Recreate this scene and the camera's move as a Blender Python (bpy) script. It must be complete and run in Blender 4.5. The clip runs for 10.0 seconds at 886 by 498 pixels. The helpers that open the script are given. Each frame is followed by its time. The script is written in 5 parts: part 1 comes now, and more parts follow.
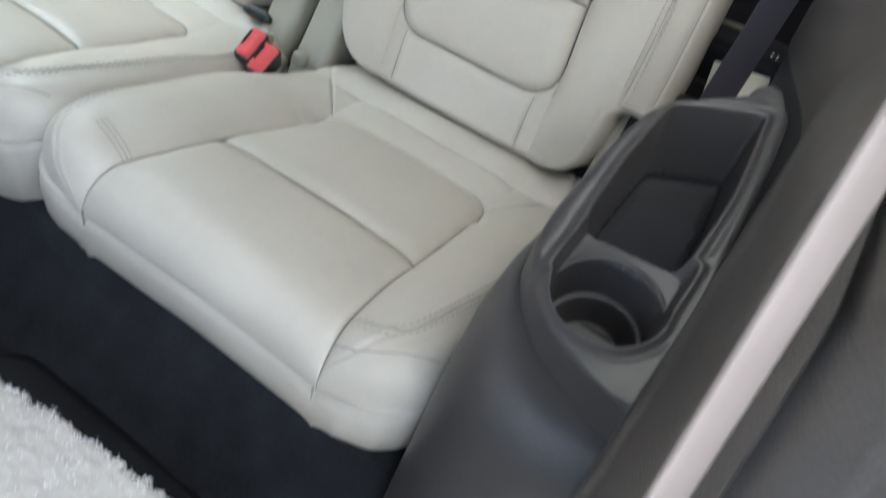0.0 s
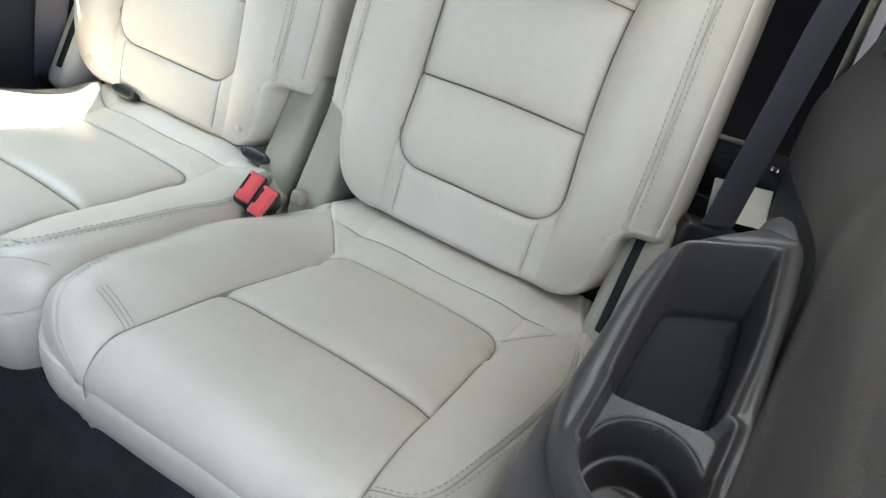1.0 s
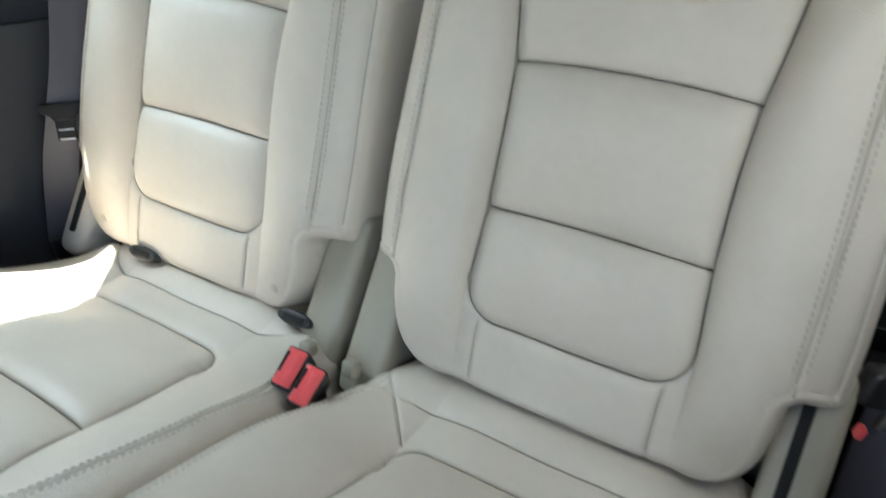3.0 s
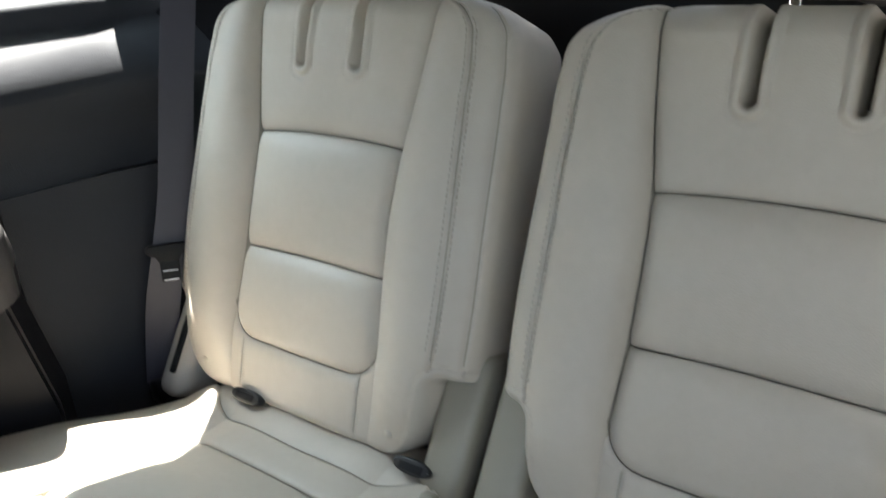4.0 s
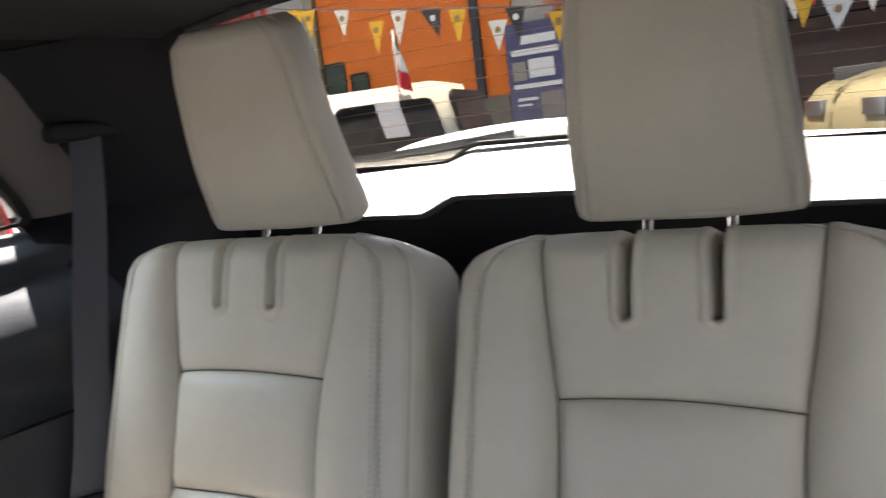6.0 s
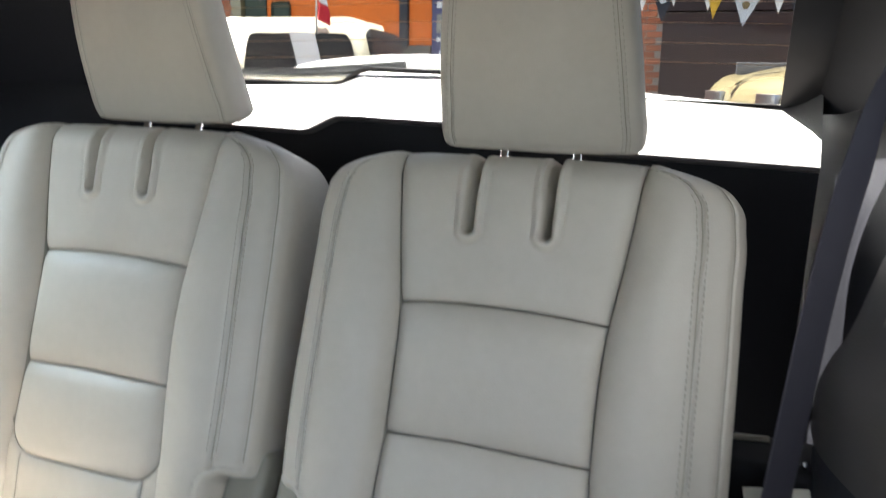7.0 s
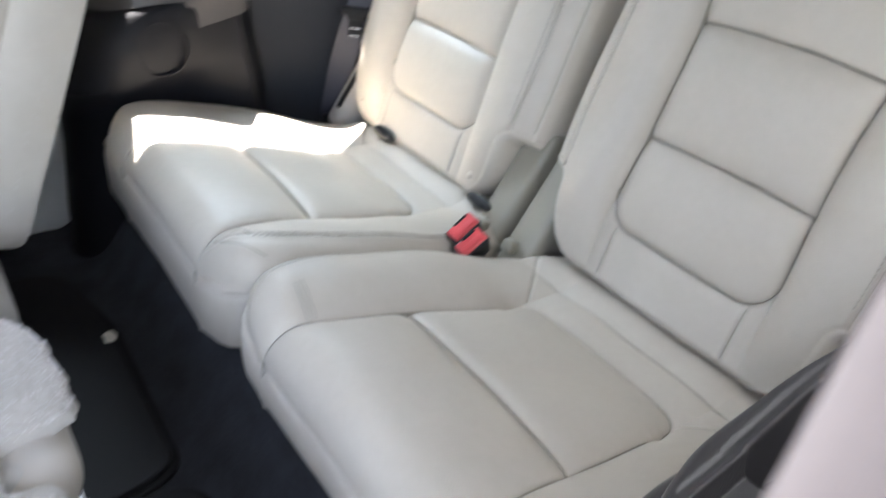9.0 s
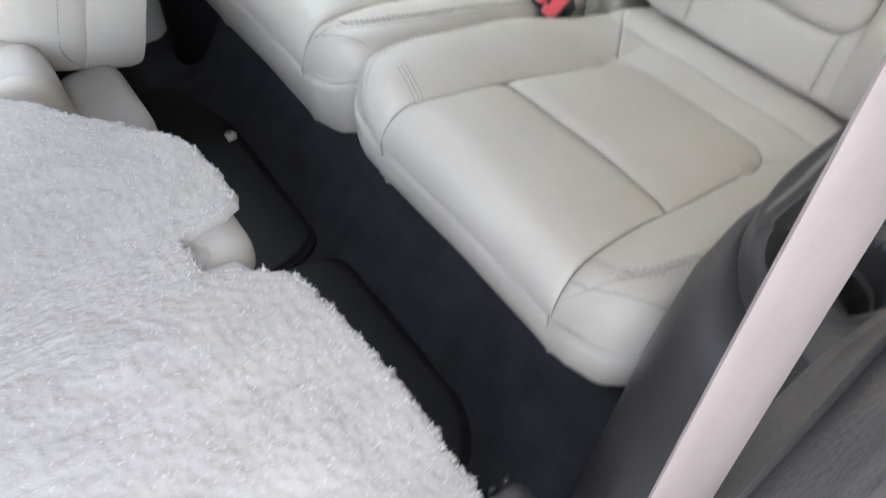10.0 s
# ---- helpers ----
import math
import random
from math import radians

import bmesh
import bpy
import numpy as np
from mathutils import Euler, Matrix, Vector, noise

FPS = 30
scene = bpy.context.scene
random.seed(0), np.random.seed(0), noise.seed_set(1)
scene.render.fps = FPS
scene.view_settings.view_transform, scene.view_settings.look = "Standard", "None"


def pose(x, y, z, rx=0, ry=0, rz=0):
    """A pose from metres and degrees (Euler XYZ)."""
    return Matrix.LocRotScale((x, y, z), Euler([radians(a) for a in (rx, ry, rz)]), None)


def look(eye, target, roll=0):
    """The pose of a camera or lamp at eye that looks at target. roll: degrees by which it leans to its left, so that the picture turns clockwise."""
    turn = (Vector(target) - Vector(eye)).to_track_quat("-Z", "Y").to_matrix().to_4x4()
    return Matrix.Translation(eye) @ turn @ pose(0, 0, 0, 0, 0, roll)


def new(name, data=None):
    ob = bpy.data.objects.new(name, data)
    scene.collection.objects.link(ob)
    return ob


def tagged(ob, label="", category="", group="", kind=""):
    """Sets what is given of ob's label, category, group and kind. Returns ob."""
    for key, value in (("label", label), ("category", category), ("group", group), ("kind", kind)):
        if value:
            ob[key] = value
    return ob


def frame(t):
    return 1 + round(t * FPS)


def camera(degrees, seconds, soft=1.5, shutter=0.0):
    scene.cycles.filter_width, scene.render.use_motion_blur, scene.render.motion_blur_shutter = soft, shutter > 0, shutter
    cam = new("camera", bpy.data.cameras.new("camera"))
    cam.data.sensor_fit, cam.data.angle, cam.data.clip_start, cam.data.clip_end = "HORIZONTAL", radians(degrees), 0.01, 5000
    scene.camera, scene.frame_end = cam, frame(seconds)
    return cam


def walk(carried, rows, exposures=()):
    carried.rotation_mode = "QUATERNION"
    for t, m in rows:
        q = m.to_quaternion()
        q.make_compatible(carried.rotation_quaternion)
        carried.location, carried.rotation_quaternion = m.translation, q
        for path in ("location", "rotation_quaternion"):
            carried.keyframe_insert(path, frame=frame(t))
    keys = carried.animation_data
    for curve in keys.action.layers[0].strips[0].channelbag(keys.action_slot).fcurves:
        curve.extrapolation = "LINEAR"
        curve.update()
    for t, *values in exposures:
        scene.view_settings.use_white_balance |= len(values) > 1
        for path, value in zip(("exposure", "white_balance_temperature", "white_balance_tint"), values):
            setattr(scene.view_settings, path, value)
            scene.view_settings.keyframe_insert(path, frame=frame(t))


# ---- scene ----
cam = camera(60.2, 10.0, 1.2, 0.5)
PATH = [
    (0, (0.614, -0.851, 0.712), (-0.015, 0.516, -0.605), 15.1),
    (0.5, (0.586, -0.831, 0.743), (-0.09, 0.629, -0.446), 13.8),
    (1, (0.576, -0.817, 0.741), (-0.161, 0.65, -0.401), 10.0),
    (1.5, (0.553, -0.776, 0.732), (-0.227, 0.669, -0.409), 6.9),
    (2, (0.529, -0.727, 0.714), (-0.281, 0.701, -0.429), 4.7),
    (2.2, (0.518, -0.706, 0.702), (-0.3, 0.729, -0.427), 3.8),
    (3.3, (0.416, -0.634, 0.714), (-0.571, 0.84, -0.209), -0.3),
    (3.5, (0.4, -0.634, 0.711), (-0.624, 0.845, -0.163), -1.1),
    (4, (0.353, -0.642, 0.722), (-0.754, 0.854, -0.011), -2.6),
    (4.5, (0.314, -0.656, 0.738), (-0.82, 0.873, 0.124), -4.0),
    (5, (0.293, -0.665, 0.779), (-0.878, 0.89, 0.324), -6.8),
    (5.5, (0.33, -0.681, 0.797), (-0.76, 0.965, 0.474), -7.9),
    (6, (0.374, -0.687, 0.792), (-0.553, 1.055, 0.471), -7.0),
    (6.2, (0.393, -0.679, 0.79), (-0.469, 1.094, 0.453), -6.2),
    (7.3, (0.464, -0.746, 0.747), (-0.23, 1.042, 0.178), 3.5),
    (7.5, (0.478, -0.745, 0.744), (-0.244, 0.986, 0.05), 4.8),
    (8, (0.524, -0.773, 0.716), (-0.322, 0.847, -0.096), 8.8),
    (8.5, (0.581, -0.783, 0.715), (-0.545, 0.593, -0.202), 7.3),
    (9, (0.655, -0.769, 0.704), (-0.686, 0.303, -0.322), 7.1),
    (9.2, (0.677, -0.773, 0.71), (-0.487, 0.025, -0.237), 6.1),
    (9.5, (0.698, -0.793, 0.739), (-0.605, 0.025, -0.54), 4.3),
    (10, (0.686, -0.822, 0.751), (-0.448, -0.129, -0.744), -4.0),
]
EXPOSURE = [(0.0, 4.76, 6410, 6), (0.5, 4.88, 6340, 6), (2.2, 4.56, 6280, 3), (3.5, 4.31, 6420, 6), (4.5, 3.55, 6520, 8), (5.5, 3.61, 6680, 13), (6.2, 3.75, 6560, 12), (7.5, 4.31, 6130, 6), (8.5, 4.56, 6240, 9), (9.0, 4.66, 6300, 12), (9.5, 4.83, 6500, 11), (10.0, 4.79, 6480, 11)]
walk(cam, [(t, look(eye, target, roll)) for t, eye, target, roll in PATH], EXPOSURE)

U = 0.82  # metres in one unit of the plan below
SUN, SKY = 5.0, 0.06
DOOR_W, RIGHT_W, LEFT_W, QUARTER_W = 0.53, 0.08, 0.03, 2.35

# ---------------------------------------------------------------- world, sun, exposure
TO_SUN = Vector((-0.445, 0.15, 1.0)).normalized()
world = bpy.data.worlds.new("sky")
scene.world = world
world.use_nodes = True
wn = world.node_tree
sky = wn.nodes.new("ShaderNodeTexSky")
sky.sky_type = "NISHITA"
sky.sun_disc = False
sky.sun_elevation = math.asin(TO_SUN.z)
sky.sun_rotation = math.atan2(TO_SUN.x, TO_SUN.y)
wn.nodes["Background"].inputs["Strength"].default_value = SKY
haze = wn.nodes.new("ShaderNodeHueSaturation")
haze.inputs["Saturation"].default_value = 0.62
wn.links.new(sky.outputs[0], haze.inputs["Color"])
wn.links.new(haze.outputs[0], wn.nodes["Background"].inputs["Color"])

sun = new("sun", bpy.data.lights.new("sun", "SUN"))
sun.data.energy, sun.data.angle, sun.data.color = SUN, radians(0.5), (1.0, 0.95, 0.88)
sun.matrix_world = look(TO_SUN * 20, (0, 0, 0))


def window_light(name, x, y, z, target, wide, high, watts, color, spread=180):
    lamp = new(name, bpy.data.lights.new(name, "AREA"))
    lamp.data.shape, lamp.data.size, lamp.data.size_y = "RECTANGLE", wide, high
    lamp.data.energy, lamp.data.color, lamp.data.spread = watts, color, radians(spread)
    lamp.matrix_world = look(Vector((x, y, z)) * U, Vector(target) * U)
    return lamp


# daylight through the open door and the left windows
window_light("door_daylight", 1.35, -0.95, 1.62, (0.30, -0.58, 0.20), 1.0, 0.7, DOOR_W, (1.0, 0.965, 0.93))
window_light("side_window_daylight", -0.84, -1.45, 1.0, (0.75, -0.55, 0.50), 0.9, 0.35, LEFT_W, (0.97, 0.985, 1.0))
window_light("quarter_window_daylight", -1.35, -0.32, 1.62, (-0.3, -0.4, 0.4), 1.0, 0.5, QUARTER_W, (0.74, 0.89, 1.0))
window_light("right_quarter_window_daylight", 0.825, -0.50, 1.03, (0.56, -0.55, 0.20), 0.52, 0.22, RIGHT_W, (0.97, 0.985, 0.97), 120)


# ---------------------------------------------------------------- materials
def material(name, color, rough=0.5, metal=0.0, grain=0.0, grain_size=0.001, spots=0.0, spot_size=0.05, coat=0.0, tone=None, cell=False):
    m = bpy.data.materials.new(name)
    m.use_nodes = True
    nt = m.node_tree
    b = nt.nodes["Principled BSDF"]
    b.inputs["Roughness"].default_value = rough
    b.inputs["Metallic"].default_value = metal
    b.inputs["Coat Weight"].default_value = coat
    b.inputs["Base Color"].default_value = (*color, 1)
    tc = nt.nodes.new("ShaderNodeTexCoord")
    if spots:
        n = nt.nodes.new("ShaderNodeTexNoise")
        n.inputs["Scale"].default_value = 1.0 / spot_size
        n.inputs["Detail"].default_value = 6
        nt.links.new(tc.outputs["Object"], n.inputs["Vector"])
        n2 = nt.nodes.new("ShaderNodeTexNoise")
        n2.inputs["Scale"].default_value = 9.0 / spot_size
        n2.inputs["Detail"].default_value = 3
        nt.links.new(tc.outputs["Object"], n2.inputs["Vector"])
        add = nt.nodes.new("ShaderNodeMath")
        add.operation = "MULTIPLY_ADD"
        add.inputs[1].default_value = 0.35
        nt.links.new(n2.outputs[0], add.inputs[0])
        nt.links.new(n.outputs[0], add.inputs[2])
        ramp = nt.nodes.new("ShaderNodeMapRange")
        ramp.inputs["From Min"].default_value = 0.35
        ramp.inputs["From Max"].default_value = 1.0
        nt.links.new(add.outputs[0], ramp.inputs["Value"])
        mix = nt.nodes.new("ShaderNodeMix")
        mix.data_type = "RGBA"
        dark = tone or tuple(c * (1 - spots) for c in color)
        mix.inputs["A"].default_value = (*dark, 1)
        mix.inputs["B"].default_value = (*tuple(min(1, c * (1 + spots * 0.6)) for c in color), 1)
        nt.links.new(ramp.outputs[0], mix.inputs["Factor"])
        nt.links.new(mix.outputs["Result"], b.inputs["Base Color"])
        rr = nt.nodes.new("ShaderNodeMapRange")
        rr.inputs["To Min"].default_value = max(0.03, rough - 0.07)
        rr.inputs["To Max"].default_value = min(1, rough + 0.07)
        nt.links.new(n.outputs[0], rr.inputs["Value"])
        nt.links.new(rr.outputs[0], b.inputs["Roughness"])
    if grain:
        if cell:
            g = nt.nodes.new("ShaderNodeTexVoronoi")
        else:
            g = nt.nodes.new("ShaderNodeTexNoise")
            g.inputs["Detail"].default_value = 4
        g.inputs["Scale"].default_value = 1.0 / grain_size
        nt.links.new(tc.outputs["Object"], g.inputs["Vector"])
        bump = nt.nodes.new("ShaderNodeBump")
        bump.inputs["Strength"].default_value = grain
        bump.inputs["Distance"].default_value = grain_size * 0.5
        nt.links.new(g.outputs[0], bump.inputs["Height"])
        nt.links.new(bump.outputs[0], b.inputs["Normal"])
    return m


LEATHER = material("greige_leather", (0.475, 0.432, 0.370), 0.50, grain=0.22, grain_size=0.0015, spots=0.10, spot_size=0.10, cell=True, tone=(0.435, 0.390, 0.325))
LEATHER_SIDE = material("greige_vinyl", (0.45, 0.415, 0.365), 0.5, grain=0.15, grain_size=0.0016, spots=0.08, spot_size=0.1, cell=True)
SHIELD = material("grey_beige_plastic", (0.272, 0.249, 0.200), 0.45, grain=0.1, grain_size=0.0012, spots=0.06, spot_size=0.08)
THREAD = material("grey_thread", (0.28, 0.26, 0.222), 0.8)
THREAD_PALE = material("pale_grey_thread", (0.36, 0.335, 0.285), 0.8)
# colour of the strips that paint the shade sunk into sewn seams
SEAM_SHADE = material("seam_shade", (0.27, 0.25, 0.212), 0.9)
SLOT_SHADE = material("brown_slot_shade", (0.085, 0.070, 0.058), 0.9, grain=0.4, grain_size=0.001)
MAT = material("blue_grey_felt", (0.022, 0.022, 0.028), 0.95, grain=0.6, grain_size=0.0014, spots=0.2, spot_size=0.02)
TRIM = material("charcoal_trim", (0.076, 0.069, 0.066), 0.46, grain=0.28, grain_size=0.0018, spots=0.12, spot_size=0.1, cell=True)
CONSOLE = material("warm_grey_console_plastic", (0.046, 0.042, 0.042), 0.40, grain=0.22, grain_size=0.0016, spots=0.10, spot_size=0.1, cell=True)
# same charcoal trim, its colour darkened to stand in for shade
TRIM_SHADED = material("charcoal_trim_shaded", (0.026, 0.028, 0.034), 0.50, grain=0.28, grain_size=0.0018, spots=0.12, spot_size=0.1, cell=True)
TRIM_DARK = material("black_trim_and_shade", (0.006, 0.006, 0.008), 0.55, grain=0.3, grain_size=0.0018, spots=0.15, spot_size=0.1)
TRIM_SHADED.node_tree.nodes["Principled BSDF"].inputs["Specular IOR Level"].default_value = 0.32
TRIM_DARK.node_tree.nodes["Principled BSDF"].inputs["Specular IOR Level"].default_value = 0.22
PILLAR = material("grey_pillar_trim", (0.085, 0.072, 0.070), 0.7, grain=0.2, grain_size=0.001, spots=0.1, spot_size=0.2)
HEADLINER = material("dark_headliner", (0.013, 0.012, 0.012), 0.95, grain=0.3, grain_size=0.001, spots=0.12, spot_size=0.05)
CARPET = material("black_carpet", (0.033, 0.035, 0.042), 0.97, grain=1.0, grain_size=0.0026, spots=0.6, spot_size=0.045)
FLEECE = material("grey_fleece_carpet", (0.42, 0.388, 0.342), 0.97, grain=0.45, grain_size=0.0030, spots=0.13, spot_size=0.045)
PALE_CAP = material("pale_grey_plastic", (0.42, 0.40, 0.37), 0.5, grain=0.1, grain_size=0.0012, spots=0.06, spot_size=0.05)
FIBRE = material("pale_fibre", (0.56, 0.53, 0.51), 0.9)
BLACK = material("black_plastic", (0.012, 0.012, 0.013), 0.35, grain=0.05, grain_size=0.002)
RUBBER_AND_SHADE = material("black_rubber_mat_and_shade", (0.008, 0.008, 0.010), 0.75, grain=0.3, grain_size=0.002, spots=0.3, spot_size=0.03)
RED = material("red_button_plastic", (0.66, 0.085, 0.09), 0.35, spots=0.08, spot_size=0.02)
FLAP = material("matt_black_plastic_and_shade", (0.010, 0.010, 0.011), 0.6)
FLAP.node_tree.nodes["Principled BSDF"].inputs["Specular IOR Level"].default_value = 0.2
CHROME = material("chrome", (0.7, 0.7, 0.7), 0.12, 1.0)
STEEL = material("brushed_steel", (0.45, 0.45, 0.46), 0.3, 1.0)
CREAM = material("cream_card", (0.62, 0.58, 0.48), 0.6, spots=0.06, spot_size=0.02)
WIRE = material("brown_heater_wire", (0.30, 0.18, 0.10), 0.6)
PAPER = material("white_paper", (0.78, 0.76, 0.72), 0.7)
INK = material("grey_ink", (0.12, 0.12, 0.13), 0.7)


def webbing(name, color):
    m = material(name, color, 0.55, spots=0.1, spot_size=0.03)
    nt = m.node_tree
    tc = nt.nodes.new("ShaderNodeTexCoord")
    w = nt.nodes.new("ShaderNodeTexWave")
    w.inputs["Scale"].default_value = 420.0
    w.inputs["Distortion"].default_value = 0.6
    nt.links.new(tc.outputs["Object"], w.inputs["Vector"])
    bump = nt.nodes.new("ShaderNodeBump")
    bump.inputs["Strength"].default_value = 0.05
    bump.inputs["Distance"].default_value = 0.0004
    nt.links.new(w.outputs[0], bump.inputs["Height"])
    nt.links.new(bump.outputs[0], nt.nodes["Principled BSDF"].inputs["Normal"])
    return m


WEB_DARK = webbing("plum_grey_webbing", (0.045, 0.042, 0.054))
WEB_LIGHT = webbing("pale_grey_webbing", (0.205, 0.168, 0.154))


def glass_material(name, tint):
    m = bpy.data.materials.new(name)
    m.use_nodes = True
    nt = m.node_tree
    nt.nodes.clear()
    out = nt.nodes.new("ShaderNodeOutputMaterial")
    mix = nt.nodes.new("ShaderNodeMixShader")
    tr = nt.nodes.new("ShaderNodeBsdfTransparent")
    tr.inputs[0].default_value = (*tint, 1)
    gl = nt.nodes.new("ShaderNodeBsdfGlossy")
    gl.inputs["Roughness"].default_value = 0.02
    fr = nt.nodes.new("ShaderNodeFresnel")
    fr.inputs["IOR"].default_value = 1.25
    nt.links.new(fr.outputs[0], mix.inputs[0])
    nt.links.new(tr.outputs[0], mix.inputs[1])
    nt.links.new(gl.outputs[0], mix.inputs[2])
    nt.links.new(mix.outputs[0], out.inputs[0])
    return m


GLASS = glass_material("tinted_glass", (0.56, 0.56, 0.55))
CAR_GLASS = material("dark_car_glass", (0.012, 0.013, 0.014), 0.25)
CAR_GLASS.node_tree.nodes["Principled BSDF"].inputs["Specular IOR Level"].default_value = 0.12


# ---------------------------------------------------------------- mesh helpers (plan numbers are in units of U metres)
def thing(name, at, label="", category="", group="", kind=""):
    ob = new(name)
    ob.empty_display_size = 0.05
    ob.matrix_world = Matrix.Translation(Vector(at) * U)
    return tagged(ob, label, category, group, kind)


def mesh_part(name, verts, faces, mat, parent=None, label="", smooth=True, category="", kind="", group=""):
    v = np.asarray(verts, dtype=float) * U
    base = Vector((0, 0, 0))
    me = bpy.data.meshes.new(name)
    ob = bpy.data.objects.new(name, me)
    scene.collection.objects.link(ob)
    if parent:
        o = parent
        while o:
            base += o.location
            o = o.parent
        ob.parent = parent
    else:
        base = Vector((v[:, 0].mean(), v[:, 1].mean(), v[:, 2].min()))
        ob.location = base
    v = v - np.array(base)
    me.from_pydata(v.tolist(), [], [tuple(int(i) for i in f) for f in faces])
    me.materials.append(mat)
    if smooth:
        me.polygons.foreach_set("use_smooth", [True] * len(me.polygons))
    me.update()
    if smooth and len(me.polygons) > 60:
        me.set_sharp_from_angle(angle=radians(52))
    return tagged(ob, label, category, group, kind)


def part(name, bm, mat, parent=None, label="", smooth=True, category="", kind="", group=""):
    bm.verts.ensure_lookup_table()
    verts = [v.co[:] for v in bm.verts]
    bm.verts.index_update()
    faces = [[v.index for v in f.verts] for f in bm.faces]
    bm.free()
    return mesh_part(name, verts, faces, mat, parent, label, smooth, category, kind, group)


def block(x0, x1, y0, y1, z0, z1, bevel=0.0, segments=3, m=None):
    bm = bmesh.new()
    bmesh.ops.create_cube(bm, size=1, matrix=Matrix.Translation(((x0 + x1) / 2, (y0 + y1) / 2, (z0 + z1) / 2)) @ Matrix.Diagonal((abs(x1 - x0), abs(y1 - y0), abs(z1 - z0), 1)))
    if bevel:
        bmesh.ops.bevel(bm, geom=bm.edges[:], offset=bevel, segments=segments, profile=0.5, affect="EDGES")
    if m is not None:
        bm.transform(m)
    return bm


def rod(p, q, r, n=16, r2=None):
    p, q = Vector(p), Vector(q)
    bm = bmesh.new()
    d = q - p
    bmesh.ops.create_cone(bm, cap_ends=True, segments=n, radius1=r, radius2=r if r2 is None else r2, depth=d.length)
    bm.transform(Matrix.Translation((p + q) / 2) @ d.to_track_quat("Z", "Y").to_matrix().to_4x4())
    return bm


def prism(outline, ext, bevel=0.0, segments=2):
    """A solid from a closed outline of 3D points, pushed along ext."""
    bm = bmesh.new()
    f = bm.faces.new([bm.verts.new(p) for p in outline])
    got = bmesh.ops.extrude_face_region(bm, geom=[f])
    bmesh.ops.translate(bm, vec=ext, verts=[g for g in got["geom"] if isinstance(g, bmesh.types.BMVert)])
    bmesh.ops.recalc_face_normals(bm, faces=bm.faces[:])
    if bevel:
        bmesh.ops.bevel(bm, geom=bm.edges[:], offset=bevel, segments=segments, profile=0.5, affect="EDGES")
    return bm


def smooth_curve(x, xs, ys):
    """A smooth curve through a few points."""
    xs, ys = np.asarray(xs, float), np.asarray(ys, float)
    m = np.gradient(ys, xs)
    x = np.clip(x, xs[0], xs[-1])
    i = np.clip(np.searchsorted(xs, x) - 1, 0, len(xs) - 2)
    h = xs[i + 1] - xs[i]
    t = (x - xs[i]) / h
    return (2 * t**3 - 3 * t**2 + 1) * ys[i] + (t**3 - 2 * t**2 + t) * h * m[i] + (3 * t**2 - 2 * t**3) * ys[i + 1] + (t**3 - t**2) * h * m[i + 1]


def groove(d, wide, deep):
    return -deep * np.exp(-((d / wide) ** 2))


def crease(d, wide, deep):
    return -deep * np.exp(-np.abs(d) / wide)


def step(d, soft):
    t = np.clip(d / soft * 0.5 + 0.5, 0, 1)
    return t * t * (3 - 2 * t)


def spread(n, ends=0.6):
    t = np.linspace(0, 1, n)
    return (1 - ends) * t + ends * (0.5 - 0.5 * np.cos(np.pi * t))


